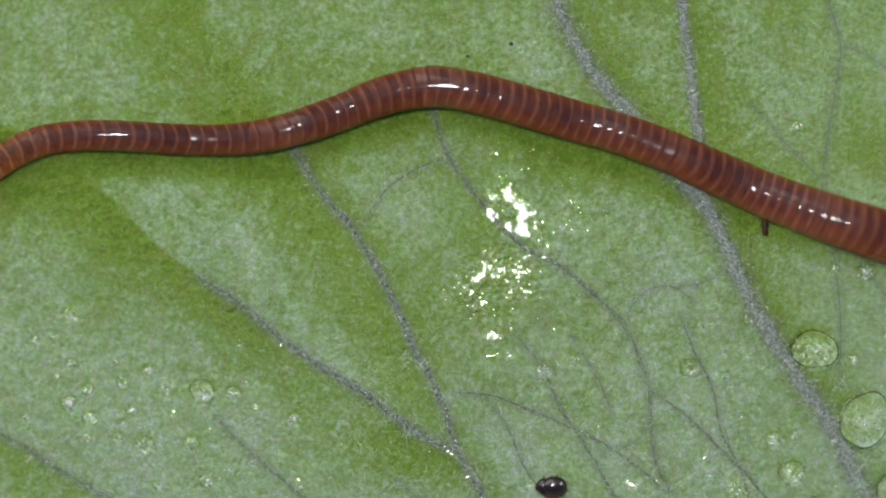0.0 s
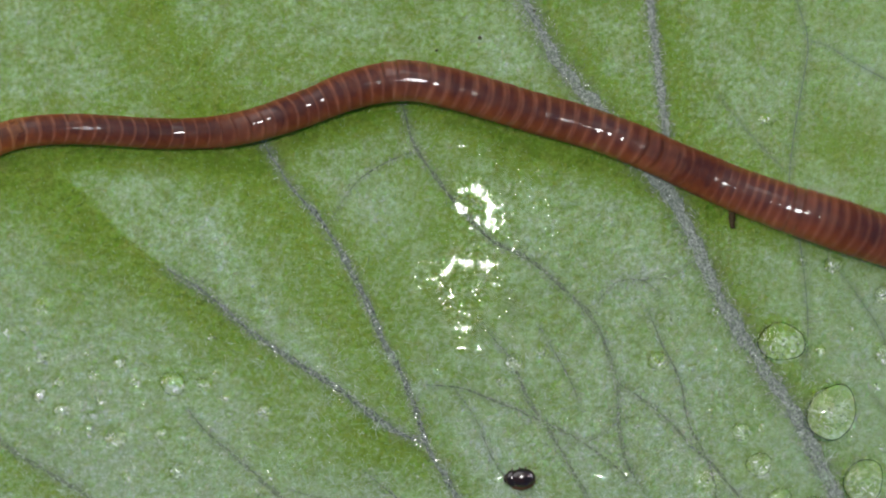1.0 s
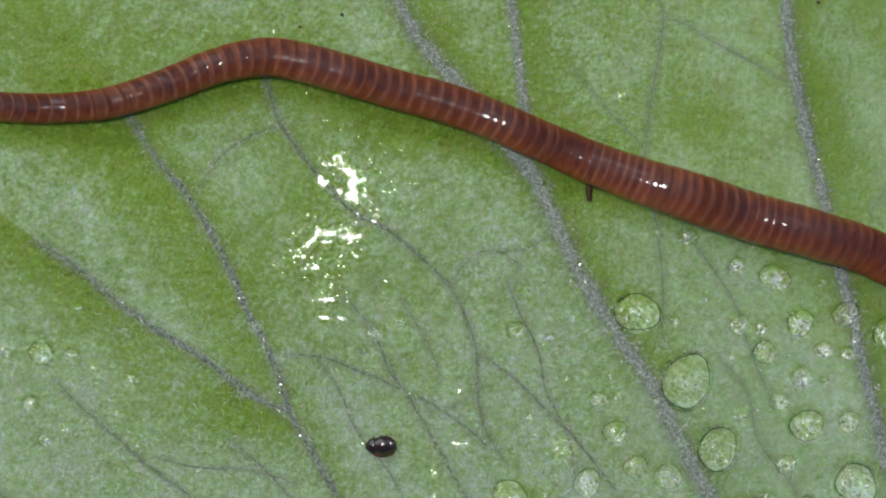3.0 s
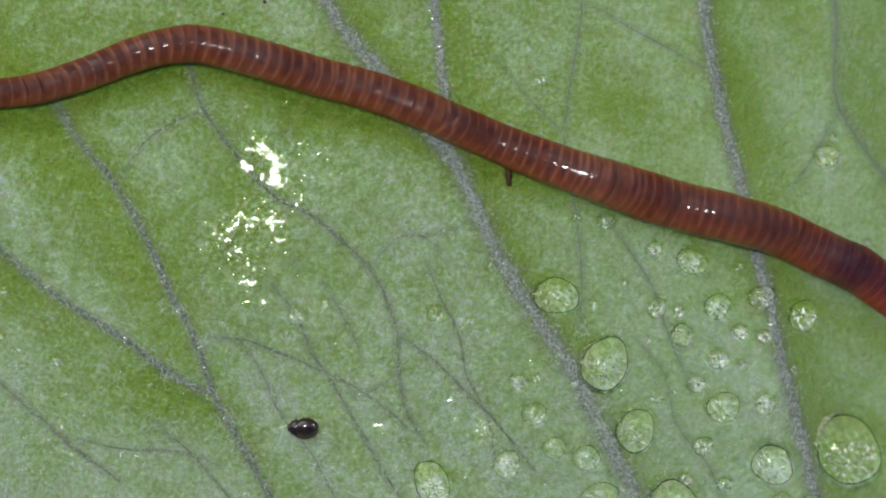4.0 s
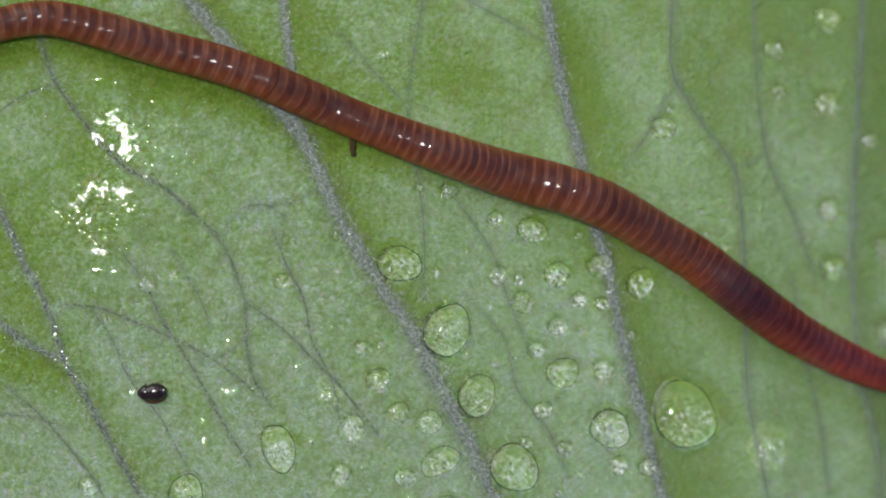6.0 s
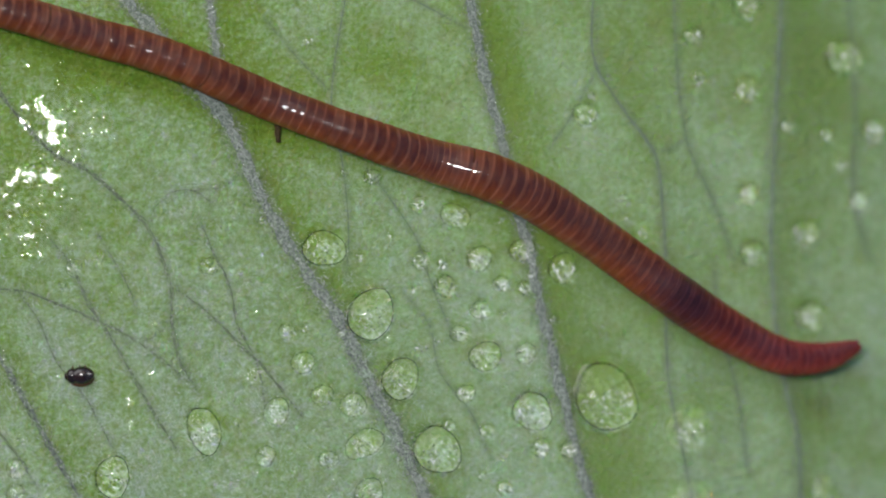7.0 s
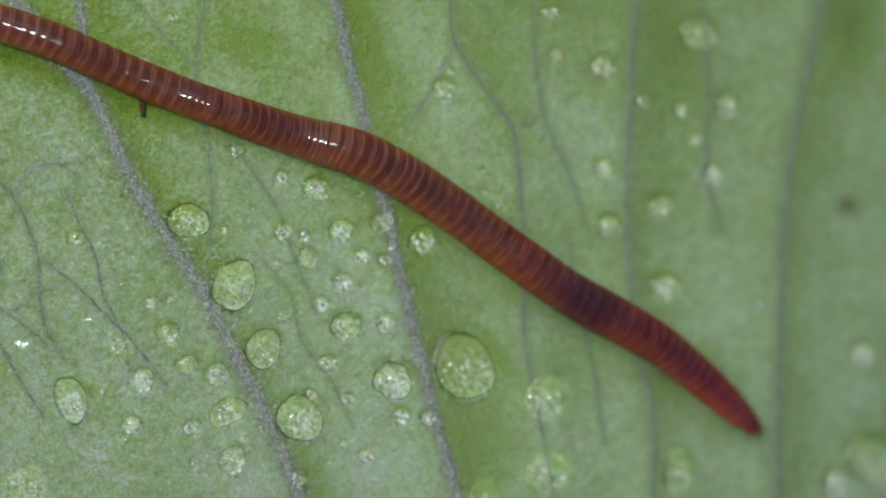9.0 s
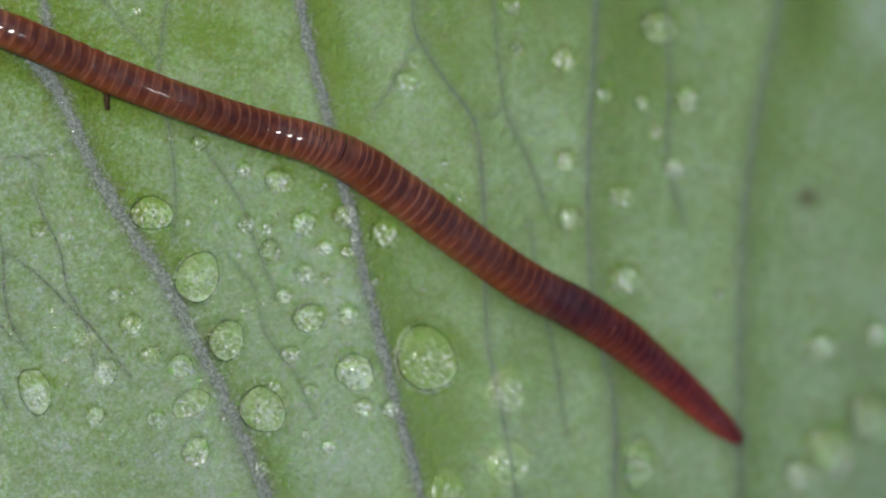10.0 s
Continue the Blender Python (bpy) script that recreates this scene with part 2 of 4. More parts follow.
def smooth_line(points, step):
    """A rounded line through the points, at even steps."""
    d = np.r_[0, np.cumsum(np.hypot(*np.diff(points, axis=0).T))]
    at = np.linspace(0, d[-1], max(3, int(d[-1] / step) + 1))
    m = np.gradient(points, d, axis=0)
    k = np.clip(np.searchsorted(d, at, side="right") - 1, 0, len(d) - 2)
    w = d[k + 1] - d[k]
    f = ((at - d[k]) / w)[:, None]
    w = w[:, None]
    return (2 * f**3 - 3 * f**2 + 1) * points[k] + (f**3 - 2 * f**2 + f) * w * m[k] + (3 * f**2 - 2 * f**3) * points[k + 1] + (f**3 - f**2) * w * m[k + 1]


def beside(points, x, y):
    """Distance from a line, and the side: over 0 to the lower left of a line that runs down to the right."""
    best = np.full(x.shape, 1e9)
    side = np.zeros(x.shape)
    for (ax, ay), (bx, by) in zip(points[:-1], points[1:]):
        ex, ey = bx - ax, by - ay
        f = np.clip(((x - ax) * ex + (y - ay) * ey) / (ex * ex + ey * ey), 0, 1)
        d = np.hypot(x - ax - f * ex, y - ay - f * ey)
        s = ex * (y - ay) - ey * (x - ax)
        near = d < best
        best = np.where(near, d, best)
        side = np.where(near, s, side)
    return best, np.sign(side)


WAVES = [(random.uniform(0.004, 0.022), random.uniform(0, 6.28), random.uniform(0, 6.28)) for _ in range(14)]


def swell(x, y):
    """Gentle undulation, about -1 to 1."""
    h = np.zeros(x.shape)
    for f, way, start in WAVES:
        h += np.sin(f * (x * math.cos(way) + y * math.sin(way)) + start) * (0.006 / f) ** 0.7
    return h / 4.0


def height(x, y):
    """Height of the leaf's upper face in metres at a place of the plan."""
    x, y = np.asarray(x, float), np.asarray(y, float)
    h = 0.00028 * swell(x, y)
    for line, rise, reach, _ in RIDGES:
        d, side = beside(line, x, y)
        h += rise * 0.00045 * np.where(side > 0, np.exp(-((d / 45) ** 1.4)), np.exp(-((d / reach) ** 1.6)))
    for name in "baijln":
        d, side = beside(VEINS[name][0], x, y)
        h += 0.00022 * np.exp(-((d / 55) ** 2)) - 0.00012 * np.exp(-((d - 90) / 60) ** 2)
    h -= 0.0104 * np.clip((x - 1480) / 1370, 0, None) ** 1.65     # the leaf falls away under the worm's head
    edge = np.hypot((x - 1150) / 2000, (y - 480) / 1400)
    return h - 0.010 * np.clip(edge - 0.75, 0, None) ** 2 * 4


WET = []


def wet(flat, *rows):
    for row in rows:
        WET.append((flat, *row))


wet(False, (1441, 619, 39, 1.2, 10), (1530, 744, 48, 1.25, 80), (1586, 867, 41, 1.1, 90), (1838, 929, 42), (1976, 903, 72), (1656, 1003, 52), (1748, 824, 33), (1737, 638, 27), (1626, 641, 20), (1666, 647, 11))
wet(False, (1672, 691, 23), (1621, 535, 17), (1690, 556, 26, 1.2, -20), (1778, 686, 17), (1822, 694, 14), (1819, 622, 26), (1894, 656, 31), (1739, 736, 20), (1698, 781, 18), (1825, 818, 22))
wet(False, (1711, 895, 20), (1750, 966, 15), (1854, 998, 20), (1910, 1001, 20), (1370, 778, 17), (1401, 836, 24), (1351, 929, 28), (1438, 898, 23), (1497, 916, 26), (1518, 990, 29, 1.4, 28))
wet(False, (1330, 1014, 22), (1450, 1021, 20), (1213, 966, 36, 1.38, 102), (965, 656, 18), (943, 689, 9), (1222, 652, 18), (1478, 476, 9), (1533, 482, 17), (1679, 956, 14), (1780, 1017, 8))
wet(True, (1311, 869, 26), (1017, 638, 13), (1626, 807, 14), (1410, 225, 10))
wet(False, (358, 693, 22, 1.2, -20), (120, 713, 14), (160, 740, 15), (255, 790, 20), (338, 785, 15), (208, 775, 11), (263, 655, 12), (522, 740, 13), (412, 695, 14), (215, 675, 11), (155, 690, 11), (365, 850, 14), (229, 725, 10), (213, 750, 8), (125, 645, 12), (102, 665, 7))
wet(True, (125, 555, 15), (96, 600, 10), (290, 690, 10), (450, 720, 9))
wet(False, (1938, 363, 25), (2145, 215, 20), (2155, 294, 15), (2245, 157, 28), (2256, 628, 26), (1880, 753, 10), (1949, 327, 8))
wet(False, (2432, 256, 40), (2487, 394, 27), (2399, 400, 17), (2360, 588, 27), (2244, 317, 26), (2249, 516, 23), (2365, 748, 32), (2327, 383, 16), (2459, 527, 22))
wet(True, (2426, 455, 15), (2133, 963, 44), (2139, 1107, 44), (2050, 588, 12))
wet(False, (2393, 1107, 34, 1.7, 80))
wet(False, (2752, 875, 28), (2769, 1085, 56), (2846, 1018, 52), (2553, 778, 11), (2703, 1129, 32), (2857, 853, 27))


wet(False, (1039, 1054, 37, 1.22, 100), (856, 1038, 21), (854, 1087, 20), (910, 1065, 8), (1527, 1085, 31), (1656, 1118, 19), (1785, 1076, 16), (1450, 1085, 9))
wet(True, (862, 982, 12), (1276, 952, 10), (1125, 1135, 42), (2017, 1163, 42))

sprinkle = random.Random(31)
for _ in range(70):
    x, y, r = sprinkle.uniform(1230, 2020), sprinkle.uniform(500, 1160), sprinkle.uniform(4, 9.5)
    if all(math.hypot(x - w[1], y - w[2]) > w[3] + r + 4 for w in WET):
        wet(False, (x, y, r))
for _ in range(34):
    x, y, r = sprinkle.uniform(20, 560), sprinkle.uniform(560, 1000), sprinkle.uniform(4, 9)
    if all(math.hypot(x - w[1], y - w[2]) > w[3] + r + 4 for w in WET):
        wet(True, (x, y, r))


def felt_and_shade(x, y):
    """Leaf tone: 1 downy, 0 bare green, with some shade and light painted in."""
    f = 0.69 + 0.06 * np.clip((700 - x) / 400, 0, 1) * np.clip((y - 400) / 200, 0, 1) + 0.05 * np.clip((x - 300) / 1500, 0, 1) + 0.27 * np.clip(y / 900, 0, 1.1)
    # shade on the folds' lower-left slopes, painted as a greener tone
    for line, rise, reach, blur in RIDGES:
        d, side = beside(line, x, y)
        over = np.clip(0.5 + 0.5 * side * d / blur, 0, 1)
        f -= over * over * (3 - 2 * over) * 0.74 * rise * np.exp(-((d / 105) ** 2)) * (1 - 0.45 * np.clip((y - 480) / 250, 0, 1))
    d, side = beside(arr((-200, 670), (-60, 740), (40, 790), (100, 830), (190, 882), (300, 960), (420, 1060)), x, y)
    f -= np.where(side > 0, 0.5 * np.exp(-((d / 95) ** 2)), 0)
    for name, width, deep in (("b", 62, 0.55), ("a", 75, 0.5), ("i", 70, 0.6), ("l", 70, 0.28), ("n", 60, 0.3), ("c", 50, 0.35)):
        d, side = beside(VEINS[name][0], x, y)
        f -= np.where(side < 0, deep * np.exp(-((d / width) ** 2)), 0.12 * np.exp(-((d / 30) ** 2)))
    # the worm's soft shade painted along its path, strongest on the lower side
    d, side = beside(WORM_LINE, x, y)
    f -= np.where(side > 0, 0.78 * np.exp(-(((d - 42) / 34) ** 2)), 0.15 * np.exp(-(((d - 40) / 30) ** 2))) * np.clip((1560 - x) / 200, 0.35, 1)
    # the patch at (1000, 300) is more of the worm's painted shade
    for cx, cy, rx, ry, deep in ((860, 500, 110, 110, 0.45), (1000, 300, 150, 45, 0.35), (640, 810, 120, 60, 0.3), (1450, 700, 90, 60, 0.25), (2736, 240, 45, 90, 0.7),
                                 (2150, 180, 200, 110, 0.3), (1560, 260, 110, 70, 0.3), (560, 120, 120, 60, 0.2), (1000, 720, 60, 60, 0.15), (2400, 330, 70, 120, 0.35)):
        f -= deep * np.exp(-(((x - cx) / rx) ** 2 + ((y - cy) / ry) ** 2))
    # greener towards the right, most around (2060, 960)
    f -= 0.10 * np.clip((x - 1850) / 250, 0, 1) + 0.24 * np.exp(-(((x - 2060) / 150) ** 2 + ((y - 960) / 260) ** 2))
    f += 0.5 * np.exp(-(((x - 2860) / 50) ** 2 + ((y - 220) / 90) ** 2))
    # drops: shade above and caustic below painted in; white airy mottle, wet green halo
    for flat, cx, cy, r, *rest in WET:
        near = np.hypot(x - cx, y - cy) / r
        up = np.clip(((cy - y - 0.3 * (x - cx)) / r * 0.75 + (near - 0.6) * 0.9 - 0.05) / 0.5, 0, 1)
        in_drop = np.clip((1.06 - near) * 6, 0, 1) * (0.55 if flat else 1.0)
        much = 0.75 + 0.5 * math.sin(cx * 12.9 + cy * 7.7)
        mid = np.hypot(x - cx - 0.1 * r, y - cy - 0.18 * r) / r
        mottle_caustic = (-0.40 if flat else -0.24) + 0.6 * much * np.exp(-((mid / 0.55) ** 2)) + 0.6 * np.sin(x * 0.43 + 1.7 * np.sin(y * 0.21) + cy) * np.sin(y * 0.37 + 1.9 * np.sin(x * 0.19) + cx) + 0.95 * np.exp(-(((near - 0.87) / 0.09) ** 2)) * np.clip((y - cy + 0.4 * (x - cx)) / r, 0, 1)
        f = f + in_drop * (mottle_caustic * (1 - up) - 0.32 * up) - 0.3 * np.exp(-(((near - 1.12) / 0.10) ** 2)) * np.clip((cy - y) / r + 0.3, 0, 1) * (0.3 if flat else 1.0)
    return np.clip(f + 0.17 * swell(x * 2.3 + 90, y * 2.3) * np.clip((2650 - x) / 500, 0.45, 1), 0, 1.6)


def stained(x, y):
    """Soft brown stains on the leaf."""
    f = np.zeros(x.shape)
    for cx, cy, rx, ry, deep in ((2723, 588, 20, 18, 0.85), (2388, 914, 42, 24, 0.35), (940, 300, 24, 40, 0.15), (960, 560, 18, 30, 0.3), (905, 590, 30, 14, 0.22),
                                 (1240, 560, 70, 10, 0.16), (835, 540, 20, 30, 0.22), (1330, 470, 22, 70, 0.15), (1010, 700, 30, 20, 0.15), (1320, 880, 25, 16, 0.2), (1820, 900, 20, 14, 0.15)):
        f = np.maximum(f, deep * np.exp(-(((x - cx) / rx) ** 2 + ((y - cy) / ry) ** 2)))
    return f


def buried(x, y):
    """The veins' tissue within the leaf, which shows as soft grey-green bands."""
    f = np.zeros(x.shape)
    for line, half in list(VEINS.values()) + FINE_VEINS:
        far = line[0, 0] > 1300 and half != 12
        d, side = beside(line, x, y)
        wide = half * (np.where(side > 0, 1.0, 1.5) if far else 1.35) + 2
        f = np.maximum(f, (0.5 if far else 0.62 * min(1, half / 4.7)) * np.exp(-((d / wide) ** 2)))
    return f


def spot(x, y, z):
    """World places of the plan, shifted by height to line up from the camera."""
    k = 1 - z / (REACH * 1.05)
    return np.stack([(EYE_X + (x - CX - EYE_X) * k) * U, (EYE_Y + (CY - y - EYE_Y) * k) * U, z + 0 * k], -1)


def at(x, y, lift=0.0):
    """World place on the leaf, lifted by metres."""
    h = float(height(x, y))
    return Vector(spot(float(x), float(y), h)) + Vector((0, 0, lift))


def mesh_object(name, verts, faces, mat, parent=None, smooth=True):
    me = bpy.data.meshes.new(name)
    me.from_pydata(verts, [], faces)
    me.materials.append(mat)
    if smooth:
        me.shade_smooth()
    ob = new(name, me)
    ob.parent = parent
    return ob


def part(name, bm, mat, parent, label=""):
    me = bpy.data.meshes.new(name)
    bm.to_mesh(me)
    bm.free()
    me.materials.append(mat)
    me.shade_smooth()
    ob = new(name, me)
    ob.parent = parent
    return tagged(ob, label)


def rim(x, y):
    return (np.abs((x - 1150) / 2000) ** 2.4 + np.abs((y - 480) / 1400) ** 2.4) ** (1 / 2.4)


def build_leaf():
    root = tagged(new("leaf"), "large pale green leaf, downy underside with grey veins, wet", "leaf")
    xs = np.r_[np.arange(-860, -80, 40), np.arange(-80, 2920, 6), np.arange(2920, 3161, 40)].astype(float)
    ys = np.r_[np.arange(-930, -120, 40), np.arange(-120, 1220, 6), np.arange(1220, 1901, 40)].astype(float)
    gx, gy = np.meshgrid(xs, ys)
    r = rim(gx, gy)
    k = np.where(r > 1, 1 / np.maximum(r, 1e-9), 1)
    out = r > 1
    gx, gy = 1150 + (gx - 1150) * k, 480 + (gy - 480) * k
    gz = height(gx, gy)
    n, w = gx.size, len(xs)
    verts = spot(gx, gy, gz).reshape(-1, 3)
    i = np.arange(n).reshape(gx.shape)
    quads = np.stack([i[:-1, :-1], i[1:, :-1], i[1:, 1:], i[:-1, 1:]], -1).reshape(-1, 4)
    quads = quads[~out.ravel()[quads].all(1)]
    used = np.unique(quads)
    back = np.zeros(n, int)
    back[used] = np.arange(len(used))
    me = bpy.data.meshes.new("blade")
    me.from_pydata(verts[used].tolist(), [], back[quads].tolist())
    me.materials.append(LEAF)
    me.shade_smooth()
    fuzz = me.attributes.new("downy", "FLOAT", "POINT")
    fuzz.data.foreach_set("value", np.clip((2100 - gx) / 800, 0.6, 1).ravel()[used].astype(np.float32))
    a = me.attributes.new("felt_shade", "FLOAT", "POINT")
    a.data.foreach_set("value", felt_and_shade(gx, gy).ravel()[used].astype(np.float32))
    waxy = me.attributes.new("bloom", "FLOAT", "POINT")
    waxy.data.foreach_set("value", (0.30 * np.clip(np.maximum((gx - 1650) / 600, 0.8 * np.clip((gx - 1250) / 250, 0, 1) * np.clip((gy - 520) / 250, 0, 1)), 0, 1)).ravel()[used].astype(np.float32))
    deep = me.attributes.new("buried_vein", "FLOAT", "POINT")
    deep.data.foreach_set("value", buried(gx, gy).ravel()[used].astype(np.float32))
    dirt = me.attributes.new("stain", "FLOAT", "POINT")
    dirt.data.foreach_set("value", stained(gx, gy).ravel()[used].astype(np.float32))
    blade = new("blade", me)
    blade.parent = root
    thick = blade.modifiers.new("thickness", "SOLIDIFY")
    thick.thickness, thick.offset = 0.00035, -1
    for name, (line, half) in VEINS.items():
        if name in "jln":
            vein(line, half * 0.45, PALE, root, 12, 0.2, 0.6)
        else:
            vein(line, half * (0.72 if name in "cd" else 0.85), DARK_VEIN if name in "cd" else VEIN, root, 45 if name in "cd" else 60 if name == "b" else 12, 0.26, 0.8)
    for line, half in FINE_VEINS:
        far = line[0, 0] > 1300
        vein(line, half * (0.3 if far else 0.85 if half > 3.3 else 0.5), PALE if far else FINE, root, 20, 0.16 if far else 0.22, 0.2 if far else 0.9)
    return root


def vein(line, half, mat, root, start=12, tall=0.42, ragged=0.35):
    """A low rounded cord on the leaf that thins out at its ends and wanders a little."""
    p = smooth_line(line, 7)
    t = np.gradient(p, axis=0)
    t /= np.hypot(*t.T)[:, None]
    side = np.c_[-t[:, 1], t[:, 0]]
    n = len(p)
    p = p + side * (np.array([noise.noise((q[0] * 0.03, q[1] * 0.03, 4.0)) for q in p])[:, None] * half * 0.5)
    swing = np.array([1 + ragged * noise.noise((q[0] * 0.05, q[1] * 0.05, 9.0)) for q in p])
    wide = half * swing * np.clip(np.minimum(np.arange(n) / start, np.arange(n)[::-1] / 12) + 0.15, 0, 1)
    m = 7
    f = np.linspace(-1, 1, m)
    q = p[:, None, :] + side[:, None, :] * (wide[:, None] * f)[:, :, None]
    up = wide[:, None] * U * (tall * np.sqrt(np.maximum(0, 1 - f * f)) - 0.10)
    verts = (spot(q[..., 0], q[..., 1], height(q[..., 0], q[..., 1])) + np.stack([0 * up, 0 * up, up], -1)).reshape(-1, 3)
    g = np.arange(n * m).reshape(n, m)
    faces = np.stack([g[:-1, :-1], g[1:, :-1], g[1:, 1:], g[:-1, 1:]], -1).reshape(-1, 4)
    mesh_object("vein", verts.tolist(), faces.tolist(), mat, root)


leaf = build_leaf()


def swift_mesh(name, v, quads):
    me = bpy.data.meshes.new(name)
    me.vertices.add(len(v))
    me.vertices.foreach_set("co", v.astype(np.float32).ravel())
    me.loops.add(quads.size)
    me.loops.foreach_set("vertex_index", quads.astype(np.int32).ravel())
    me.polygons.add(len(quads))
    me.polygons.foreach_set("loop_start", np.arange(0, quads.size, 4, dtype=np.int32))
    me.update(calc_edges=True)
    return me


def cord(x, y):
    """Height of the veins over the blade, in metres."""
    h = np.zeros(x.shape)
    for line, half in VEINS.values():
        d, _ = beside(line, x, y)
        h = np.maximum(h, np.where(d < half, half * U * 0.22 * np.sqrt(np.maximum(0, 1 - (d / half) ** 2)), 0))
    return h


def lay_hairs(name, label, x, y, long, wide, mat, rng, rise=1.0):
    """Thin bent hairs, each two narrow faces, lying over the leaf from the places x, y."""
    n = len(x)
    way = rng.uniform(0, 6.283, n)
    bend = rng.normal(0, 1.0, n)
    cols = []
    for f, lift in ((0.0, 0.00001), (0.5, 0.00009), (1.0, 0.00004)):
        px, py = x + np.cos(way + bend * f) * long * f, y + np.sin(way + bend * f) * long * f
        z = height(px, py) + cord(px, py) + rise * lift * rng.uniform(0.4, 1.3, n)
        for s in (-1, 1):
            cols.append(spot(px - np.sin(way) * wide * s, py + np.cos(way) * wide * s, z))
    v = np.stack(cols, 1).reshape(-1, 3)
    b = np.arange(n)[:, None] * 6
    me = swift_mesh(name, v, np.concatenate([b + [0, 1, 3, 2], b + [2, 3, 5, 4]]))
    me.materials.append(mat)
    ob = new(name, me)
    ob.parent = leaf
    tagged(ob, label, kind="stuff")


def build_hairs(count):
    """Fine pale hairs where the leaf's tone is pale, and grey ones thickly along the veins."""
    rng = np.random.default_rng(5)
    x, y = rng.uniform(-60, 2500, count), rng.uniform(-100, 1200, count)
    keep = (rng.random(count) < (felt_and_shade(x, y) * 0.95 + 0.05) * np.clip((2050 - x) / 700, 0.12, 1) * np.where(x > 2200, 0, 1) * np.where(cord(x, y) > 0, 0.5, 1))
    x, y = x[keep], y[keep]
    lay_hairs("down", "fine pale down", x, y, rng.uniform(4, 11, len(x)) * np.where(y < 460, 0.62, 1) * np.clip((2300 - x) / 800, 0.5, 1), rng.uniform(0.18, 0.42, len(x)), HAIR, rng)
    # long loose white threads in the damp lower part
    many = 80000
    x, y = rng.uniform(-40, 1880, many), rng.uniform(480, 1200, many)
    patch = np.clip(0.45 + 0.75 * swell(x * 3.1, y * 3.1 + 400), 0, 1) ** 1.5
    damp = np.clip((y - 480) / 300, 0, 1) * (0.45 + 0.55 * np.clip((y - 760) / 120, 0, 1) * np.clip((1500 - x) / 300, 0, 1))
    keep = (rng.random(many) < patch * damp * np.clip(felt_and_shade(x, y), 0, 1)) & (cord(x, y) == 0)
    x, y = x[keep], y[keep]
    # small tufts where the wet threads cling together
    for cx, cy in zip(rng.uniform(60, 1600, 90), rng.uniform(620, 1180, 90)):
        some = rng.integers(14, 40)
        x, y = np.r_[x, cx + rng.normal(0, 7, some)], np.r_[y, cy + rng.normal(0, 5, some)]
    lay_hairs("threads", "loose white threads of down", x, y, rng.uniform(6, 15, len(x)), rng.uniform(0.15, 0.34, len(x)), WHITE_HAIR, rng, 1.6)
    # matted white down below the drops, also standing for bright squiggles of focused light
    px, py = [], []
    for flat, cx, cy, r, *rest in WET:
        many = int(r * r * (0.12 if r < 21 else 0.06 if r < 37 else 0.035))
        a, q = rng.uniform(0, 6.283, many), np.sqrt(rng.random(many)) * r * 0.72
        a, q = np.cos(a) * q, np.sin(a) * q
        keep = q > -0.25 * r
        px, py = np.r_[px, cx + a[keep]], np.r_[py, cy + q[keep]]
    lay_hairs("matted_down", "matted white down and painted light squiggles under the drops", px, py, rng.uniform(2.5, 7, len(px)), rng.uniform(0.7, 1.7, len(px)), MATTED, rng, 0.4)
    px, py = [], []
    for name, many in (("b", 5200), ("a", 1300), ("c", 1000), ("d", 800), ("i", 2400)):
        line, half = VEINS[name]
        p = smooth_line(line, 5)
        p = p[rng.integers(0, len(p), many)] + rng.normal(0, half * 0.8, (many, 2))
        px, py = np.r_[px, p[:, 0]], np.r_[py, p[:, 1]]
    for line, half in FINE_VEINS:
        if line[0, 0] < 1300:
            p = smooth_line(line, 5)
            many = int(len(p) * 2.2)
            p = p[rng.integers(0, len(p), many)] + rng.normal(0, half * 1.5, (many, 2))
            px, py = np.r_[px, p[:, 0]], np.r_[py, p[:, 1]]
    lay_hairs("vein_down", "grey down along the veins", px, py, rng.uniform(3, 10, len(px)), rng.uniform(0.25, 0.5, len(px)), GREY_HAIR, rng)


build_hairs(300000)
leaf.location.z = 0.0005
for piece in leaf.children:
    piece.location.z = -0.0005
cam.data.dof.use_dof, cam.data.dof.focus_object, cam.data.dof.aperture_fstop = True, leaf, 5.6     # sharp just above the flat part of the leaf


# ---- the ground below ----
def build_ground():
    m, t, b = material("dark_ground", 0.9, spec=0.2)
    t.links.new(ramp(t, grain(t, 60, 5), [(0.3, (0.03, 0.025, 0.018)), (0.7, (0.09, 0.075, 0.05))]), b.inputs["Base Color"])
    low = min(v.co.z for ob in leaf.children if ob.name == "blade" for v in ob.data.vertices) - 0.00035     # the leaf's lowest edge touches it
    g = mesh_object("ground", [(-0.14, -0.13, low), (0.18, -0.13, low), (0.18, 0.12, low), (-0.14, 0.12, low)], [(0, 1, 2, 3)], m, smooth=False)
    tagged(g, "dark earthy ground under the leaf", "ground", kind="structure")


build_ground()

# ---- the worm ----
TRACK = smooth_line(arr((-420, 620), (-260, 490), (-120, 372), (-20, 300), (22, 272), (78, 249), (137, 241), (197, 240), (257, 243), (317, 247), (377, 248), (437, 244), (496, 234),
                        (554, 217), (610, 197), (666, 175), (725, 160), (784, 156), (844, 168), (901, 184), (959, 202), (1016, 219), (1074, 234), (1132, 252), (1188, 273),
                        (1243, 297), (1298, 321), (1353, 345), (1409, 367)), 4)
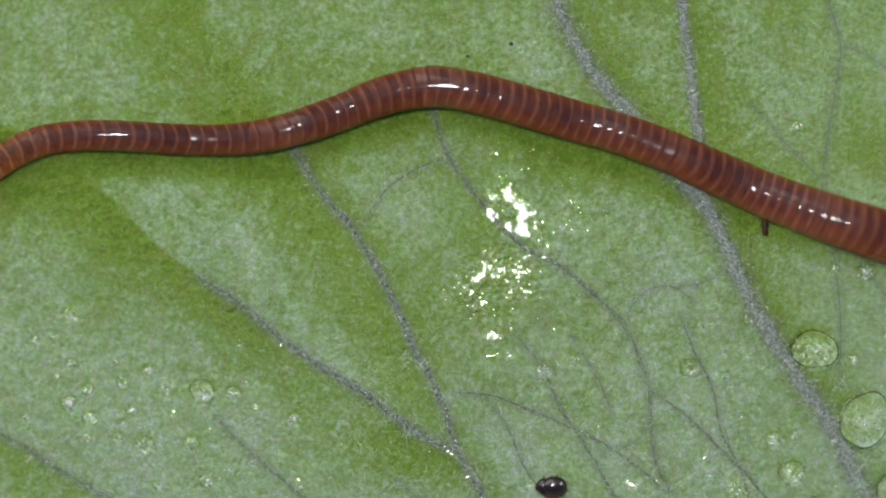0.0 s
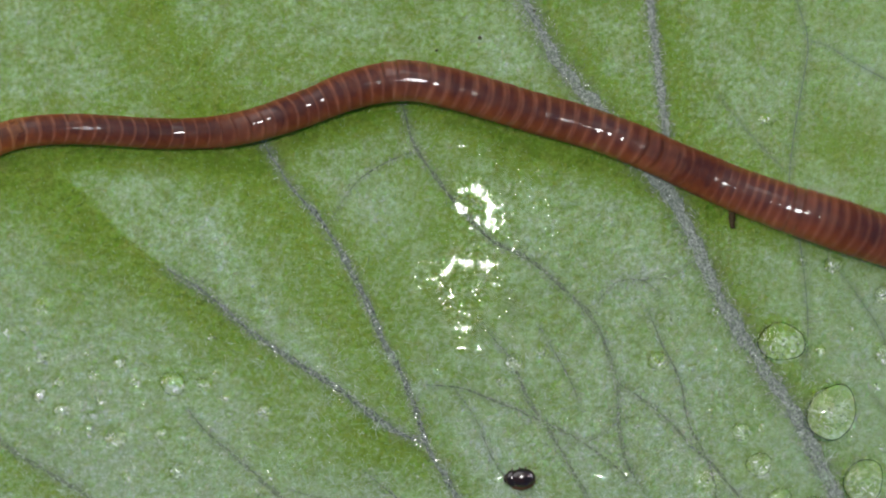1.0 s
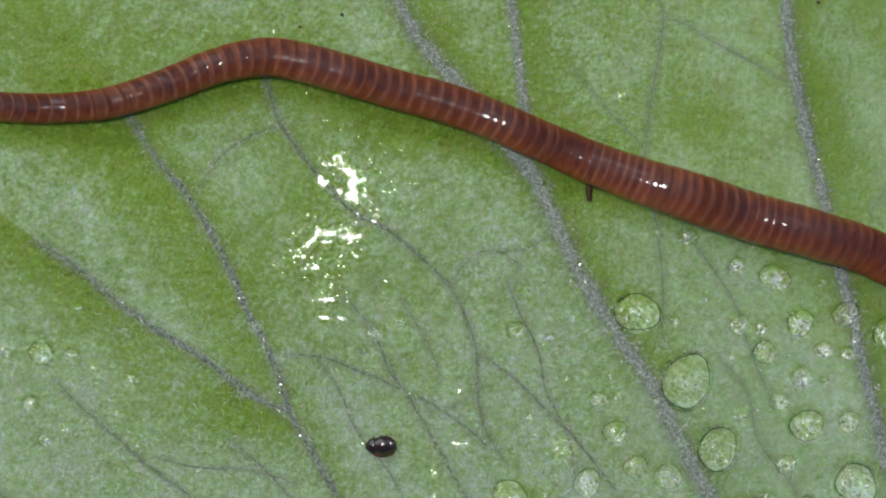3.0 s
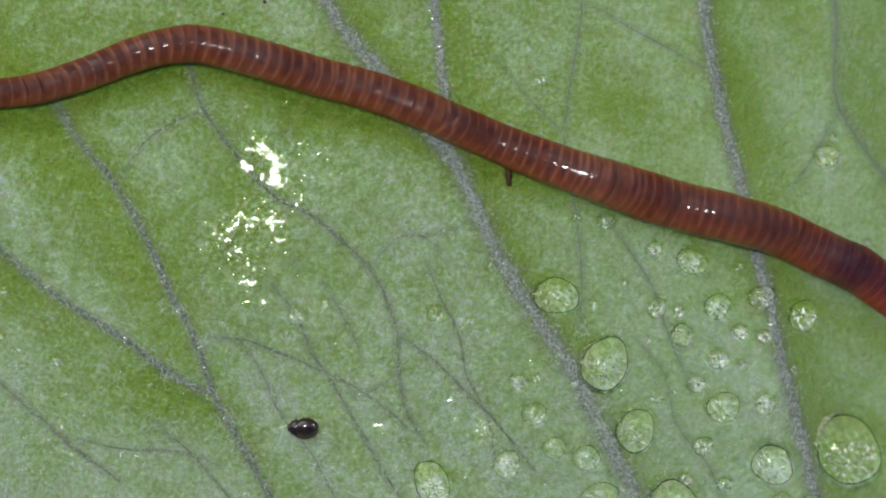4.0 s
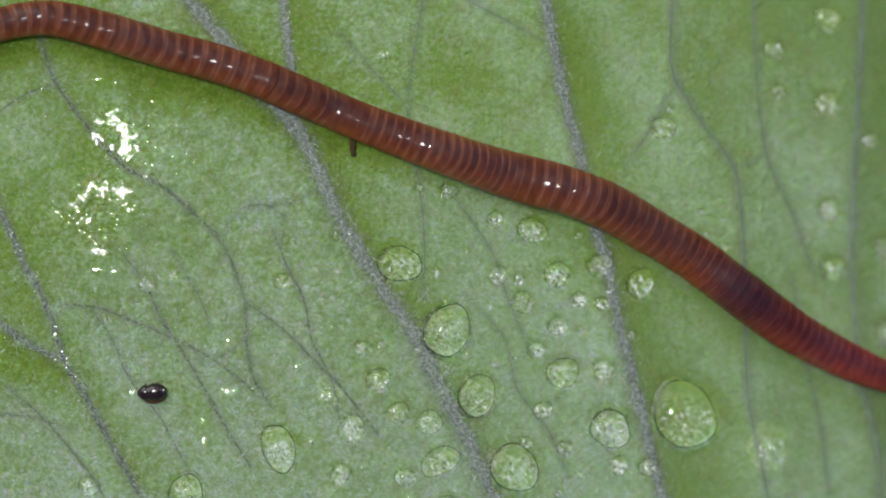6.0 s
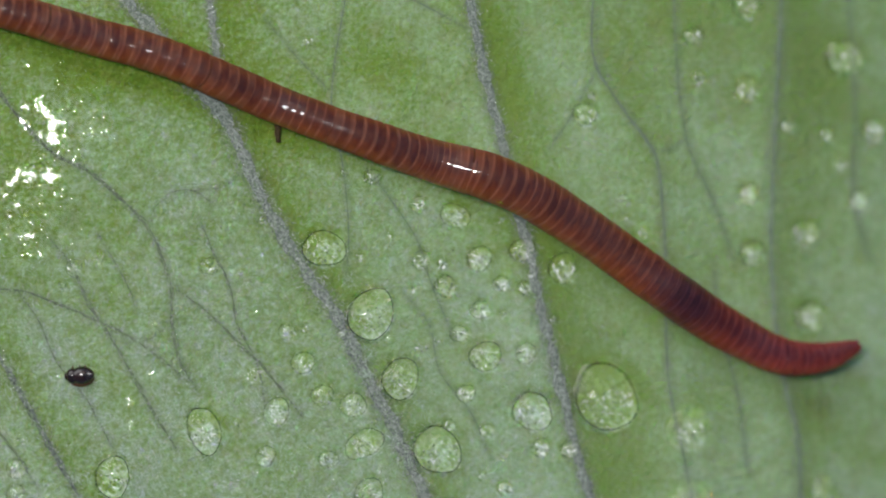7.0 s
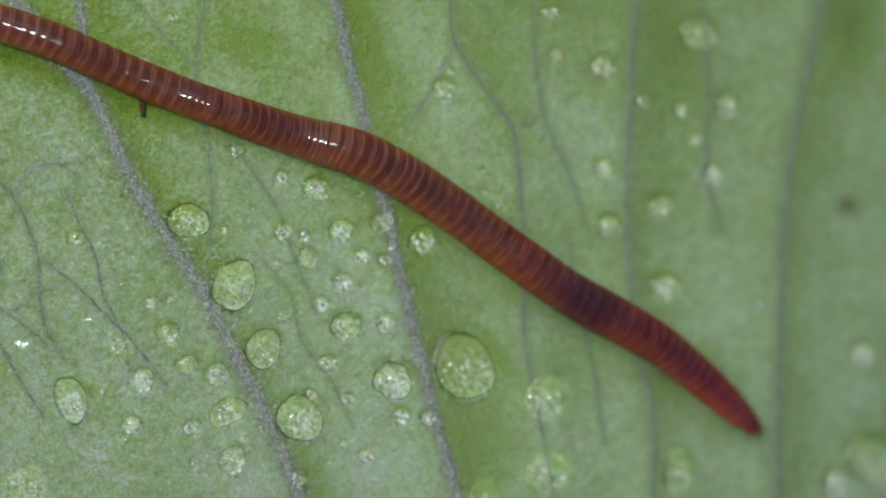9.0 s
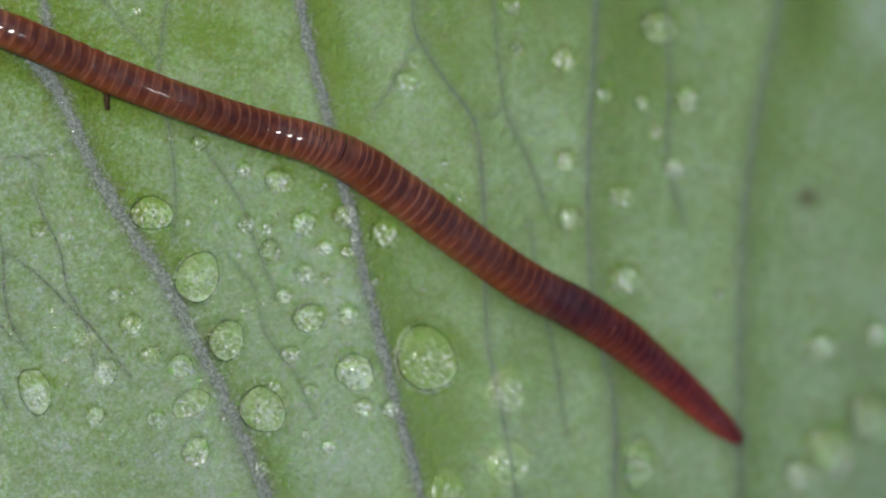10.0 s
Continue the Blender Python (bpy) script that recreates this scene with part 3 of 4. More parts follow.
TRACK = np.r_[TRACK[:-1], smooth_line(arr((1409, 367), (1465, 388), (1522, 408), (1578, 428), (1635, 447), (1693, 464), (1752, 481), (1808, 504), (1861, 533), (1911, 566),
                                          (1961, 600), (2009, 635), (2055, 669), (2104, 704), (2153, 739), (2203, 771), (2256, 800), (2309, 829), (2360, 860), (2407, 897),
                                          (2453, 936), (2498, 976), (2542, 1016), (2610, 1076)), 4)]
ALONG = np.r_[0, np.cumsum(np.hypot(*np.diff(TRACK, axis=0).T))]
ALONG -= np.interp(1372, TRACK[:, 0], ALONG)

TIMES = np.array([0, 0.5, 1, 1.5, 2, 2.5, 4, 4.5, 5, 5.5, 7, 7.5, 8, 8.5, 9, 9.5, 10])
LANES = []


def lane(rest, *where):
    """Where, along the track, the ring that rests at this place is at TIMES."""
    LANES.append((rest, np.array(where, float)))


lane(-1900, -1900, -1880, -1865, -1860, -1858, -1850, -1800, -1790, -1780, -1770, -1700, -1690, -1680, -1670, -1640, -1600, -1580)
lane(-1301, -1301, -1279, -1262, -1255, -1250, -1245, -1200, -1190, -1180, -1160, -1100, -1080, -1070, -1060, -1020, -1000, -990)
lane(-1153, -1153, -1134, -1125, -1126, -1126, -1122, -1080, -1075, -1070, -1050, -990, -970, -960, -950, -900, -880, -870)
lane(-1002, -1002, -984, -985, -985, -984, -966, -945, -938, -930, -905, -850, -830, -810, -800, -770, -740, -730)
lane(-870, -870, -864, -866, -867, -862, -834, -811, -803, -795, -768, -715, -690, -670, -640, -610, -600, -595)
lane(-746, -746, -742, -746, -746, -727, -688, -659, -657, -640, -605, -568, -540, -510, -470, -440, -432, -428)
lane(-595, -595, -597, -595, -576, -548, -512, -504, -494, -461, -420, -416, -376, -336, -288, -256, -252, -250)
lane(-515, -515, -515, -503, -476, -448, -440, -424, -398, -360, -324, -300, -272, -232, -190, -172, -168, -160)
lane(-352, -352, -328, -296, -264, -250, -250, -172, -124, -109, -104, -20, 32, 50, 52, 53, 60, 112)
lane(-184, -184, -148, -112, -92, -92, -92, -25, 8, 19, 20, 124, 160, 166, 166, 168, 190, 236)
lane(-24, -24, 0, 13, 16, 16, 18, 124, 142, 144, 146, 276, 294, 296, 296, 302, 360, 402)
lane(185, 176, 182, 183, 183, 183, 186, 248, 268, 278, 295, 402, 406, 406, 407, 416, 478, 528)
lane(300, 280, 282, 285, 290, 298, 310, 350, 355, 375, 430, 507, 507, 507, 508, 531, 605, 655)
lane(460, 430, 432, 436, 442, 455, 482, 530, 532, 556, 625, 691, 692, 693, 696, 727, 801, 835)
lane(580, 545, 547, 550, 556, 570, 600, 650, 655, 690, 740, 826, 829, 832, 865, 925, 968, 978)
lane(680, 630, 633, 637, 645, 670, 700, 738, 748, 795, 862, 911, 914, 931, 1003, 1067, 1101, 1104)
lane(820, 770, 774, 780, 790, 810, 840, 880, 895, 940, 1005, 1060, 1082, 1122, 1185, 1226, 1236, 1242)
lane(980, 930, 935, 940, 950, 970, 1000, 1045, 1060, 1105, 1170, 1217, 1252, 1288, 1345, 1366, 1385, 1425)

GIRTH = arr((-1900, 6), (-1840, 22), (-1500, 27), (-1000, 28), (-850, 32), (-650, 36.5), (-400, 37), (-200, 36.5), (-100, 39), (0, 41), (100, 43.5), (200, 46), (330, 46), (480, 43),
            (560, 44), (620, 44.5), (690, 42), (760, 39.5), (820, 36), (880, 31), (930, 25.5), (960, 18), (973, 12), (980, 6))


def steady(v, times, t):
    """Even passage through values at times, with no overshoot."""
    d = np.diff(v) / np.diff(times)
    m = np.zeros(len(v))
    same = d[:-1] * d[1:] > 0
    m[1:-1] = np.where(same, 2 * d[:-1] * d[1:] / np.where(same, d[:-1] + d[1:], 1), 0)
    m[0], m[-1] = d[0], d[-1]
    k = int(np.clip(np.searchsorted(times, t, side="right") - 1, 0, len(times) - 2))
    w = times[k + 1] - times[k]
    f = (t - times[k]) / w
    return (2 * f**3 - 3 * f**2 + 1) * v[k] + (f**3 - 2 * f**2 + f) * w * m[k] + (3 * f**2 - 2 * f**3) * v[k + 1] + (f**3 - f**2) * w * m[k + 1]


RESTS = np.array([r for r, _ in LANES])
CURL = arr((0, 0), (5.5, 20), (6.4, 36), (6.8, 64), (7.0, 108), (7.5, 52), (8.0, -6), (8.4, -8), (9, -4), (10, 0))
SWAY = arr((0, 57), (4.0, 55), (4.5, 42), (5.0, 30), (5.5, 19), (7.0, 1), (8.5, 1), (9.2, -1), (10, -4))
LIFT = arr((0, 0), (4.0, 10), (5.5, 6), (7.0, 4), (8.5, 6), (9.3, 15), (10, 17))     # the dark band's arch
RAISE = arr((0, 0), (5.5, 20), (7.0, 30), (8.0, 15), (9.0, 22), (10, 6))


# slow arches of the body to the side: where, how wide, and how far at which times
ARCHES = [(2260, 80, arr((0, 0), (9, 0), (10, 6))), (1600, 170, arr((0, 4), (1.5, 6), (2.5, 7), (4, 3), (4.5, 0), (10, 0))), (1000, 230, arr((0, 5), (2, 3), (4, 0), (10, 0))), (1830, 105, arr((0, 0), (2.5, 8), (4, 12), (4.5, 16), (5, 14), (5.5, 6), (7, 0), (10, 0))),
          (2010, 95, arr((0, 0), (4, 0), (4.5, 9), (5, 9), (5.5, 7), (7, 0), (10, 0)))]
HUMPS = arr((-1900, 0), (-1400, 0), (-1210, 16), (-1060, 0), (-890, 15), (-800, 4), (-700, 17), (-600, 22), (-500, 17), (-370, 0), (-195, 19), (-50, 0), (165, 20), (285, 2), (400, 17),
            (560, 0), (850, 12), (1000, 0), (1100, 8), (1250, 0), (1500, 0))


def hump(s):
    """How far the body arches off the leaf along its track, shaped so its glints fall on the crests."""
    k = np.clip(np.searchsorted(HUMPS[:, 0], s, side="right") - 1, 0, len(HUMPS) - 2)
    f = np.clip((s - HUMPS[k, 0]) / (HUMPS[k + 1, 0] - HUMPS[k, 0]), 0, 1)
    f = f * f * (3 - 2 * f)
    return 0.7 * (HUMPS[k, 1] * (1 - f) + HUMPS[k + 1, 1] * f)


def worm_places(rests, t):
    """Place, height over the leaf and heading of each ring at t seconds."""
    s = np.interp(rests, RESTS, [steady(v, TIMES, t) for _, v in LANES])
    tip = s[-1]
    x, y = np.interp(s, ALONG, TRACK[:, 0]), np.interp(s, ALONG, TRACK[:, 1])
    y = y - np.interp(t, *SWAY.T) * np.clip((x - 1780) / 220, 0, 1) ** 1.3
    for where, wide, much in ARCHES:
        y = y - np.interp(t, *much.T) * np.exp(-(((x - where) / wide) ** 2))
    back = np.clip(1 - (tip - s) / 190, 0, 1) ** 2
    x, y = x + back * 0.2 * np.interp(t, *CURL.T), y - back * np.interp(t, *CURL.T)
    arch = np.interp(t, *LIFT.T) * np.exp(-(((rests - 610) / 95) ** 2))
    return x, y, back * np.interp(t, *RAISE.T) + hump(s) + arch, s


def ring_mesh(waist, skin):
    """One ring of skin: a short barrel along x, one wide from middle to middle, slimmer at its ends."""
    rows, around = 13, 32
    verts, faces = [], []
    for i in range(rows):
        a = -1 + 2 * i / (rows - 1)
        r = 1 - waist * min(1, abs(a * 1.4)) ** 2.0 - 0.08 * max(0, abs(a) - 0.72)
        verts += [(a * 1.4 - BOW * math.sin(6.28319 * j / around) ** 2, r * math.sin(6.28319 * j / around), r * math.cos(6.28319 * j / around)) for j in range(around)]
    for i in range(rows - 1):
        for j in range(around):
            k = (j + 1) % around
            faces.append((i * around + j, i * around + k, (i + 1) * around + k, (i + 1) * around + j))
    faces += [tuple(range(around)), tuple(range(rows * around - 1, (rows - 1) * around - 1, -1))]
    me = bpy.data.meshes.new("ring")
    me.from_pydata(verts, [], faces)
    me.materials.append(skin)
    me.shade_smooth()
    return me


def wet_at(u):
    """How wet the skin is: patches of slime along the body."""
    return min(1.0, max(0.15, 0.42 + 2.8 * noise.noise((u * 0.011, 7.3, 0.0)) + 1.2 * noise.noise((u * 0.05, 2.3, 5.0))))


def build_worm():
    worm = tagged(new("earthworm"), "slender glossy red-brown earthworm crawling over the wet leaf", "worm")
    forms = [ring_mesh(w, SKIN) for w in (0.012, 0.04, 0.08)]
    fore_forms = [ring_mesh(w, FORE_SKIN) for w in (0.012, 0.02, 0.032)]
    rests, at_rest = [], -1895.0
    while at_rest < 979:
        rests.append(at_rest)
        at_rest += 25.0 if at_rest < -900 else 21.5 if at_rest < 250 else 17.5 if at_rest < 930 else 8
    rests = np.array(rests)
    step = np.gradient(rests)
    rings = []
    for u, w in zip(rests, step):
        ob = new("ring", (fore_forms if u > 330 else forms)[int(min(2, max(0, 1.5 + 2.6 * noise.noise((u * 0.012, 3.0, 0.0)))))])
        ob.parent = worm
        r = np.interp(u, GIRTH[:, 0], GIRTH[:, 1])
        ob.scale = (w * U, r * U * random.uniform(0.993, 1.007), r * U * 0.94)
        v = random.uniform(0.93, 1.06)
        dark = math.exp(-(((u - 600) / 52) ** 2))
        head = min(1, max(0, (u - 480) / 320))
        tail = min(1, max(0, (-1310 - u) / 160))
        v *= 1 - 0.14 * math.exp(-(((u + 1080) / 190) ** 2))
        fore = min(1, max(0, (u + 250) / 250))
        ob.color = (v * (1 + 0.08 * fore) * (1 - 0.58 * dark) * (1 + 0.45 * tail) * (1 + 0.22 * head), v * (1 + 0.04 * fore) * (1 - 0.55 * dark) * (1 - 0.24 * head) * (1 + 0.7 * tail), v * (1 + 0.03 * fore) * (1 - 0.2 * dark) * (1 + 0.25 * head), min(1.0, wet_at(u) + 0.6 * dark))
        rings.append(ob)
    return worm, rests, rings


worm, ring_rests, rings = build_worm()
RING_R = np.interp(ring_rests, GIRTH[:, 0], GIRTH[:, 1])


# ---- water drops ----
def drop_mesh(seed, contact, water):
    """A round drop of radius 1 that sits on the plane z = 0, slightly uneven in outline, and a thin shell added low
    inside it to cast shade.
    """
    rng = random.Random(seed)
    ph = [rng.uniform(0, 6.28) for _ in range(3)]
    around, rows = 32, 10
    a0 = radians(contact)
    wide = math.sin(min(a0, math.pi / 2))

    def ring_at(a, inset=1.0):
        r, z = inset * math.sin(a) / wide, (math.cos(a) - math.cos(a0)) / wide
        out = []
        for j in range(around):
            g = 6.28319 * j / around
            k = 1 + 0.065 * math.sin(2 * g + ph[0]) + 0.04 * math.sin(3 * g + ph[1]) + 0.018 * math.sin(5 * g + ph[2])
            out.append((r * k * math.cos(g), r * k * math.sin(g), z))
        return out

    verts, faces = [], []
    for i in range(rows):
        verts += ring_at(a0 * (1 - i / rows))
    top = len(verts)
    verts.append((0, 0, (1 - math.cos(a0)) / wide))
    low = len(verts)
    verts += [(0.9 * verts[j][0], 0.9 * verts[j][1], -0.12) for j in range(around)]
    for i in range(rows - 1):
        faces += [(i * around + j, i * around + (j + 1) % around, (i + 1) * around + (j + 1) % around, (i + 1) * around + j) for j in range(around)]
    faces += [((rows - 1) * around + j, (rows - 1) * around + (j + 1) % around, top) for j in range(around)]
    faces += [(low + j, low + (j + 1) % around, (j + 1) % around, j) for j in range(around)]
    faces.append(tuple(low + around - 1 - j for j in range(around)))
    me = bpy.data.meshes.new("drop")
    me.from_pydata(verts, [], faces)
    me.materials.append(water)
    me.shade_smooth()

    # shell added just inside the drop's edge to cast its dark outline
    verts, faces, rows = [], [], 4
    for inset in (0.985, 0.97):
        for i in range(rows):
            verts += ring_at(a0 * (1 - 0.17 * i / (rows - 1)), inset)
    n, top = rows * around, (rows - 1) * around
    for j in range(around):
        k = (j + 1) % around
        for i in range(rows - 1):
            a, b = i * around, (i + 1) * around
            faces.append((a + j, a + k, b + k, b + j))
            faces.append((n + a + k, n + a + j, n + b + j, n + b + k))
        faces.append((top + j, top + k, n + top + k, n + top + j))
        faces.append((k, j, n + j, n + k))
    shade_shell = bpy.data.meshes.new("rim")
    shade_shell.from_pydata(verts, [], faces)
    shade_shell.materials.append(water)
    shade_shell.shade_smooth()
    return me, shade_shell


DROPS = [drop_mesh(k, c, WATER) for k, c in enumerate((72, 66, 60, 77, 69, 63))]
DOMES = [drop_mesh(10 + k, c, WATER) for k, c in enumerate((50, 55, 58))]
FLATS = [drop_mesh(20 + k, c, WATER) for k, c in enumerate((32, 40, 36))]


def drop(x, y, r, flat=False, long=1.0, turn=0.0):
    me, shade_shell_mesh = random.choice(FLATS if flat else DOMES if r > 36 else DROPS)
    ob = new("water_drop", me)
    size = "large" if r > 34 else "small" if r < 15 else "round"
    tagged(ob, f"{size} clear water drop {'spread flat ' if flat else ''}on the leaf", "water drop", "water drops on the leaf")
    e = 8.0
    slope_x = (float(height(x + e, y)) - float(height(x - e, y))) / (2 * e * U)
    slope_y = (float(height(x, y - e)) - float(height(x, y + e))) / (2 * e * U)
    up = Vector((-slope_x, -slope_y, 1)).normalized()
    m = Vector((0, 0, 1)).rotation_difference(up).to_matrix().to_4x4()
    ob.matrix_world = Matrix.Translation(at(x, y)) @ m @ pose(0, 0, 0, 0, 0, turn) @ Matrix.Diagonal((r * U * long, r * U, r * U, 1))
    ob.visible_shadow = False
    # the drop casts no shadow, so the added shell does it
    if r > 7 and not flat:
        shade_shell = new("rim", shade_shell_mesh)
        shade_shell.parent = ob
    return ob


for row in WET:
    drop(*row[1:4], row[0], *row[4:])


# ---- thin water and small specks ----
def film(strokes, holes, seed):
    """A thin film of water held between the hairs: rounded lobes with round holes, shaped as its glints and tilted to
    mirror the lens lamp into the camera.
    """
    p = np.array([q[:4] for q in strokes], float)
    x0, x1 = min(p[:, 0].min(), p[:, 2].min()) - 16, max(p[:, 0].max(), p[:, 2].max()) + 16
    y0, y1 = min(p[:, 1].min(), p[:, 3].min()) - 16, max(p[:, 1].max(), p[:, 3].max()) + 16
    px, py = np.meshgrid(np.arange(x0, x1, 0.8), np.arange(y0, y1, 0.8))
    wob = np.array([noise.noise((a * 0.16, b * 0.16, seed)) for a, b in zip(px.ravel(), py.ravel())]).reshape(px.shape)
    deep = np.full(px.shape, -99.0)
    for ax, ay, bx, by, r in strokes:
        d, _ = beside(np.array(((ax, ay), (bx + 0.01, by))), px, py)
        deep = np.maximum(deep, r - d)
    fine = np.array([noise.noise((a * 0.34, b * 0.34, seed + 5.0)) for a, b in zip(px.ravel(), py.ravel())]).reshape(px.shape)
    deep = deep - 1.2 + 2.6 * wob + 3.4 * np.minimum(fine, 0.25)
    own = random.Random(seed)
    pores = [(own.uniform(x0, x1), own.uniform(y0, y1), own.uniform(1.2, 3.4)) for _ in range(int((x1 - x0) * (y1 - y0) / 140))]
    for hx, hy, r in holes + pores:
        deep = np.minimum(deep, np.hypot(px - hx, py - hy) - r)
    cx, cy = px.mean(), py.mean()
    z = float(height(cx, cy)) + 0.00024 + 0.0000022 * wob + (py - cy) * U * 0.075 + (px - cx) * U * 0.042
    z = np.maximum(z, height(px, py) + 0.00006)
    i = np.arange(px.size).reshape(px.shape)
    quads = np.stack([i[:-1, :-1], i[1:, :-1], i[1:, 1:], i[:-1, 1:]], -1).reshape(-1, 4)
    quads = quads[(deep > 0).ravel()[quads].all(1)]
    used = np.unique(quads)
    back = np.zeros(px.size, int)
    back[used] = np.arange(len(used))
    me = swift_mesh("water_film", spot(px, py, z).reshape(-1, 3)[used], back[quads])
    me.materials.append(THIN_WATER)
    me.shade_smooth()
    ob = new("water_film", me)
    ob.visible_shadow = False
    tagged(ob, "thin shiny film of water torn into shreds on the leaf", "water film", "water films on the leaf")


film([(869, 314, 883, 314, 3.5), (883, 314, 894, 335, 6), (894, 335, 904, 354, 9), (870, 350, 900, 348, 5), (902, 352, 919, 362, 11), (914, 320, 902, 332, 2.5), (919, 362, 928, 380, 7),
      (926, 379, 946, 378, 5), (927, 382, 923, 406, 11), (902, 400, 932, 416, 8), (949, 390, 945, 406, 3.5), (912, 318, 920, 324, 2)],
     [(896, 339, 3.2), (914, 352, 3.2), (935, 389, 6.5), (908, 404, 5.5), (939, 408, 5), (910, 378, 7.5), (883, 336, 5), (905, 362, 3)], 3.0)
film([(866, 374, 873, 388, 6.5), (876, 378, 881, 384, 5)], [(872, 383, 2), (877, 376, 1.6)], 5.0)
film([(839, 497, 859, 482, 6), (859, 482, 861, 466, 5), (861, 474, 891, 477, 5), (872, 491, 884, 489, 3.5)], [(864, 490, 4), (848, 480, 4)], 11.0)
film([(909, 481, 938, 481, 5), (918, 464, 919, 494, 4.5)], [(930, 490, 4), (910, 472, 3)], 14.0)
film([(857, 595, 868, 594, 2.5), (868, 593, 884, 596, 6.5)], [(0, 0, 1)], 18.0)
film([(861, 630, 880, 629, 3.4)], [(869, 633, 1.5)], 24.0)
film([(899, 626, 904, 631, 4)], [(0, 0, 1)], 25.0)
film([(865, 270, 879, 271, 3.6)], [(0, 0, 1)], 31.0)
film([(897, 526, 908, 521, 3.2)], [(0, 0, 1)], 33.0)
film([(930, 516, 932, 524, 4.4)], [(0, 0, 1)], 34.0)
film([(853, 537, 861, 536, 5)], [(0, 0, 1)], 35.0)
film([(963, 454, 966, 458, 4.5)], [(0, 0, 1)], 36.0)
film([(832, 510, 836, 518, 4.4), (818, 520, 826, 518, 2)], [(0, 0, 1)], 37.0)


def glint_mesh(seed):
    """A small flat bead of water with an uneven rim."""
    rng = random.Random(seed)
    n = 12
    ring_of = [(math.cos(6.283 * j / n), math.sin(6.283 * j / n), rng.uniform(0.55, 1.1)) for j in range(n)]
    verts = [(0, 0, 0.03)] + [(c * k * 0.55, q * k * 0.55, 0.022) for c, q, k in ring_of] + [(c * k, q * k, -0.01) for c, q, k in ring_of]
    faces = [(0, 1 + j, 1 + (j + 1) % n) for j in range(n)]
    faces += [(1 + j, 1 + n + j, 1 + n + (j + 1) % n, 1 + (j + 1) % n) for j in range(n)]
    me = bpy.data.meshes.new("bead")
    me.from_pydata(verts, [], faces)
    me.materials.append(THIN_WATER)
    me.shade_smooth()
    return me


BEADS = [glint_mesh(k) for k in range(5)]


def bead_pose(x, y, r, long, turn, lift):
    """A tiny flat bead, leaned to mirror the lens lamp into the camera."""
    lean = pose(0, 0, 0, -4.5 + random.uniform(-1.2, 1.2), -2.4 + random.uniform(-1.2, 1.2), 0)
    return Matrix.Translation(at(x, y, lift)) @ lean @ pose(0, 0, 0, 0, 0, turn) @ Matrix.Diagonal((r * U * long, r * U, r * U, 1))


def bead(x, y, r, long=1.0, turn=0.0, lift=0.00014):
    ob = new("water_bead", random.choice(BEADS))
    ob.matrix_world = bead_pose(x, y, r, long, turn, lift)
    ob.visible_shadow = False
    tagged(ob, "tiny flat bead of water put in for a white glint", "water bead", "water beads on the leaf")


SPRAY = bmesh.new()


def fleck(x, y, r, long=1.0, turn=0.0, lift=0.00014):
    """One of the countless glinting flecks of water."""
    first = len(SPRAY.verts)
    SPRAY.from_mesh(random.choice(BEADS))
    SPRAY.verts.ensure_lookup_table()
    bmesh.ops.transform(SPRAY, matrix=bead_pose(x, y, r, long, turn, lift), verts=SPRAY.verts[first:])


# beads at white glints; some sit on drops to stand in for their highlights
for row in ((1120, 858, 8, 2.0, -5), (1168, 853, 5), (1247, 811, 6, 1.4, 80), (1072, 913, 8, 1.5, -80), (1075, 958, 8, 2.0, -70), (938, 861, 6, 1.3, 20), (305, 733, 5, 1.8, 85), (545, 815, 3),
            (1242, 503, 3), (1348, 562, 5), (1312, 741, 4, 1.4, 70), (640, 910, 5, 1.6, 60), (1030, 765, 5), (1130, 858, 4), (1775, 340, 6), (8, 568, 4), (778, 107, 4), (526, 850, 5), (668, 915, 4),
            (1080, 800, 3), (1118, 764, 5, 1.6, 50), (1255, 842, 4), (1020, 740, 3), (760, 800, 4), (1120, 872, 3), (1368, 168, 3), (1224, 80, 3), (2133, 962, 8, 2.2, -35), (2131, 1107, 7, 1.5, 0), (1565, 792, 6, 1.2, 60), (1530, 752, 5)):
    bead(*row)
# added bead that stands in for a highlight on the beetle's shell
bead(994, 858, 5, 1.9, 0, 0.00112)
rng = random.Random(12)
for name, first, last, many in (("c", 520, 900, 46), ("d", 560, 830, 36), ("b", 60, 240, 8), ("b", 300, 640, 9), ("a", 60, 230, 8)):
    line = smooth_line(VEINS[name][0], 4)
    line = line[(line[:, 1] > first) & (line[:, 1] < last)]
    for _ in range(many):
        p = line[rng.randrange(len(line))]
        fleck(p[0] + rng.gauss(0, 6), p[1] + rng.gauss(0, 6), rng.uniform(1.2, 3.4), rng.uniform(1, 1.8), rng.uniform(0, 180), 0.00018)
for _ in range(230):
    a, q = rng.uniform(0, 6.283), rng.gauss(0.8, 0.25)
    fleck(868 + 74 * q * math.cos(a), 520 + 70 * q * math.sin(a), rng.uniform(0.9, 2.5), rng.uniform(1, 2.2), rng.uniform(0, 180), 0.00016)
for cx, cy, rx, ry, many in ((905, 350, 45, 75, 50), (1000, 385, 28, 32, 90), (945, 455, 22, 22, 16), (955, 590, 22, 30, 14), (780, 300, 60, 50, 10)):
    for _ in range(many):
        fleck(rng.gauss(cx, rx), rng.gauss(cy, ry), rng.uniform(1.0, 2.8), rng.uniform(1, 1.8), rng.uniform(0, 180), 0.00016)
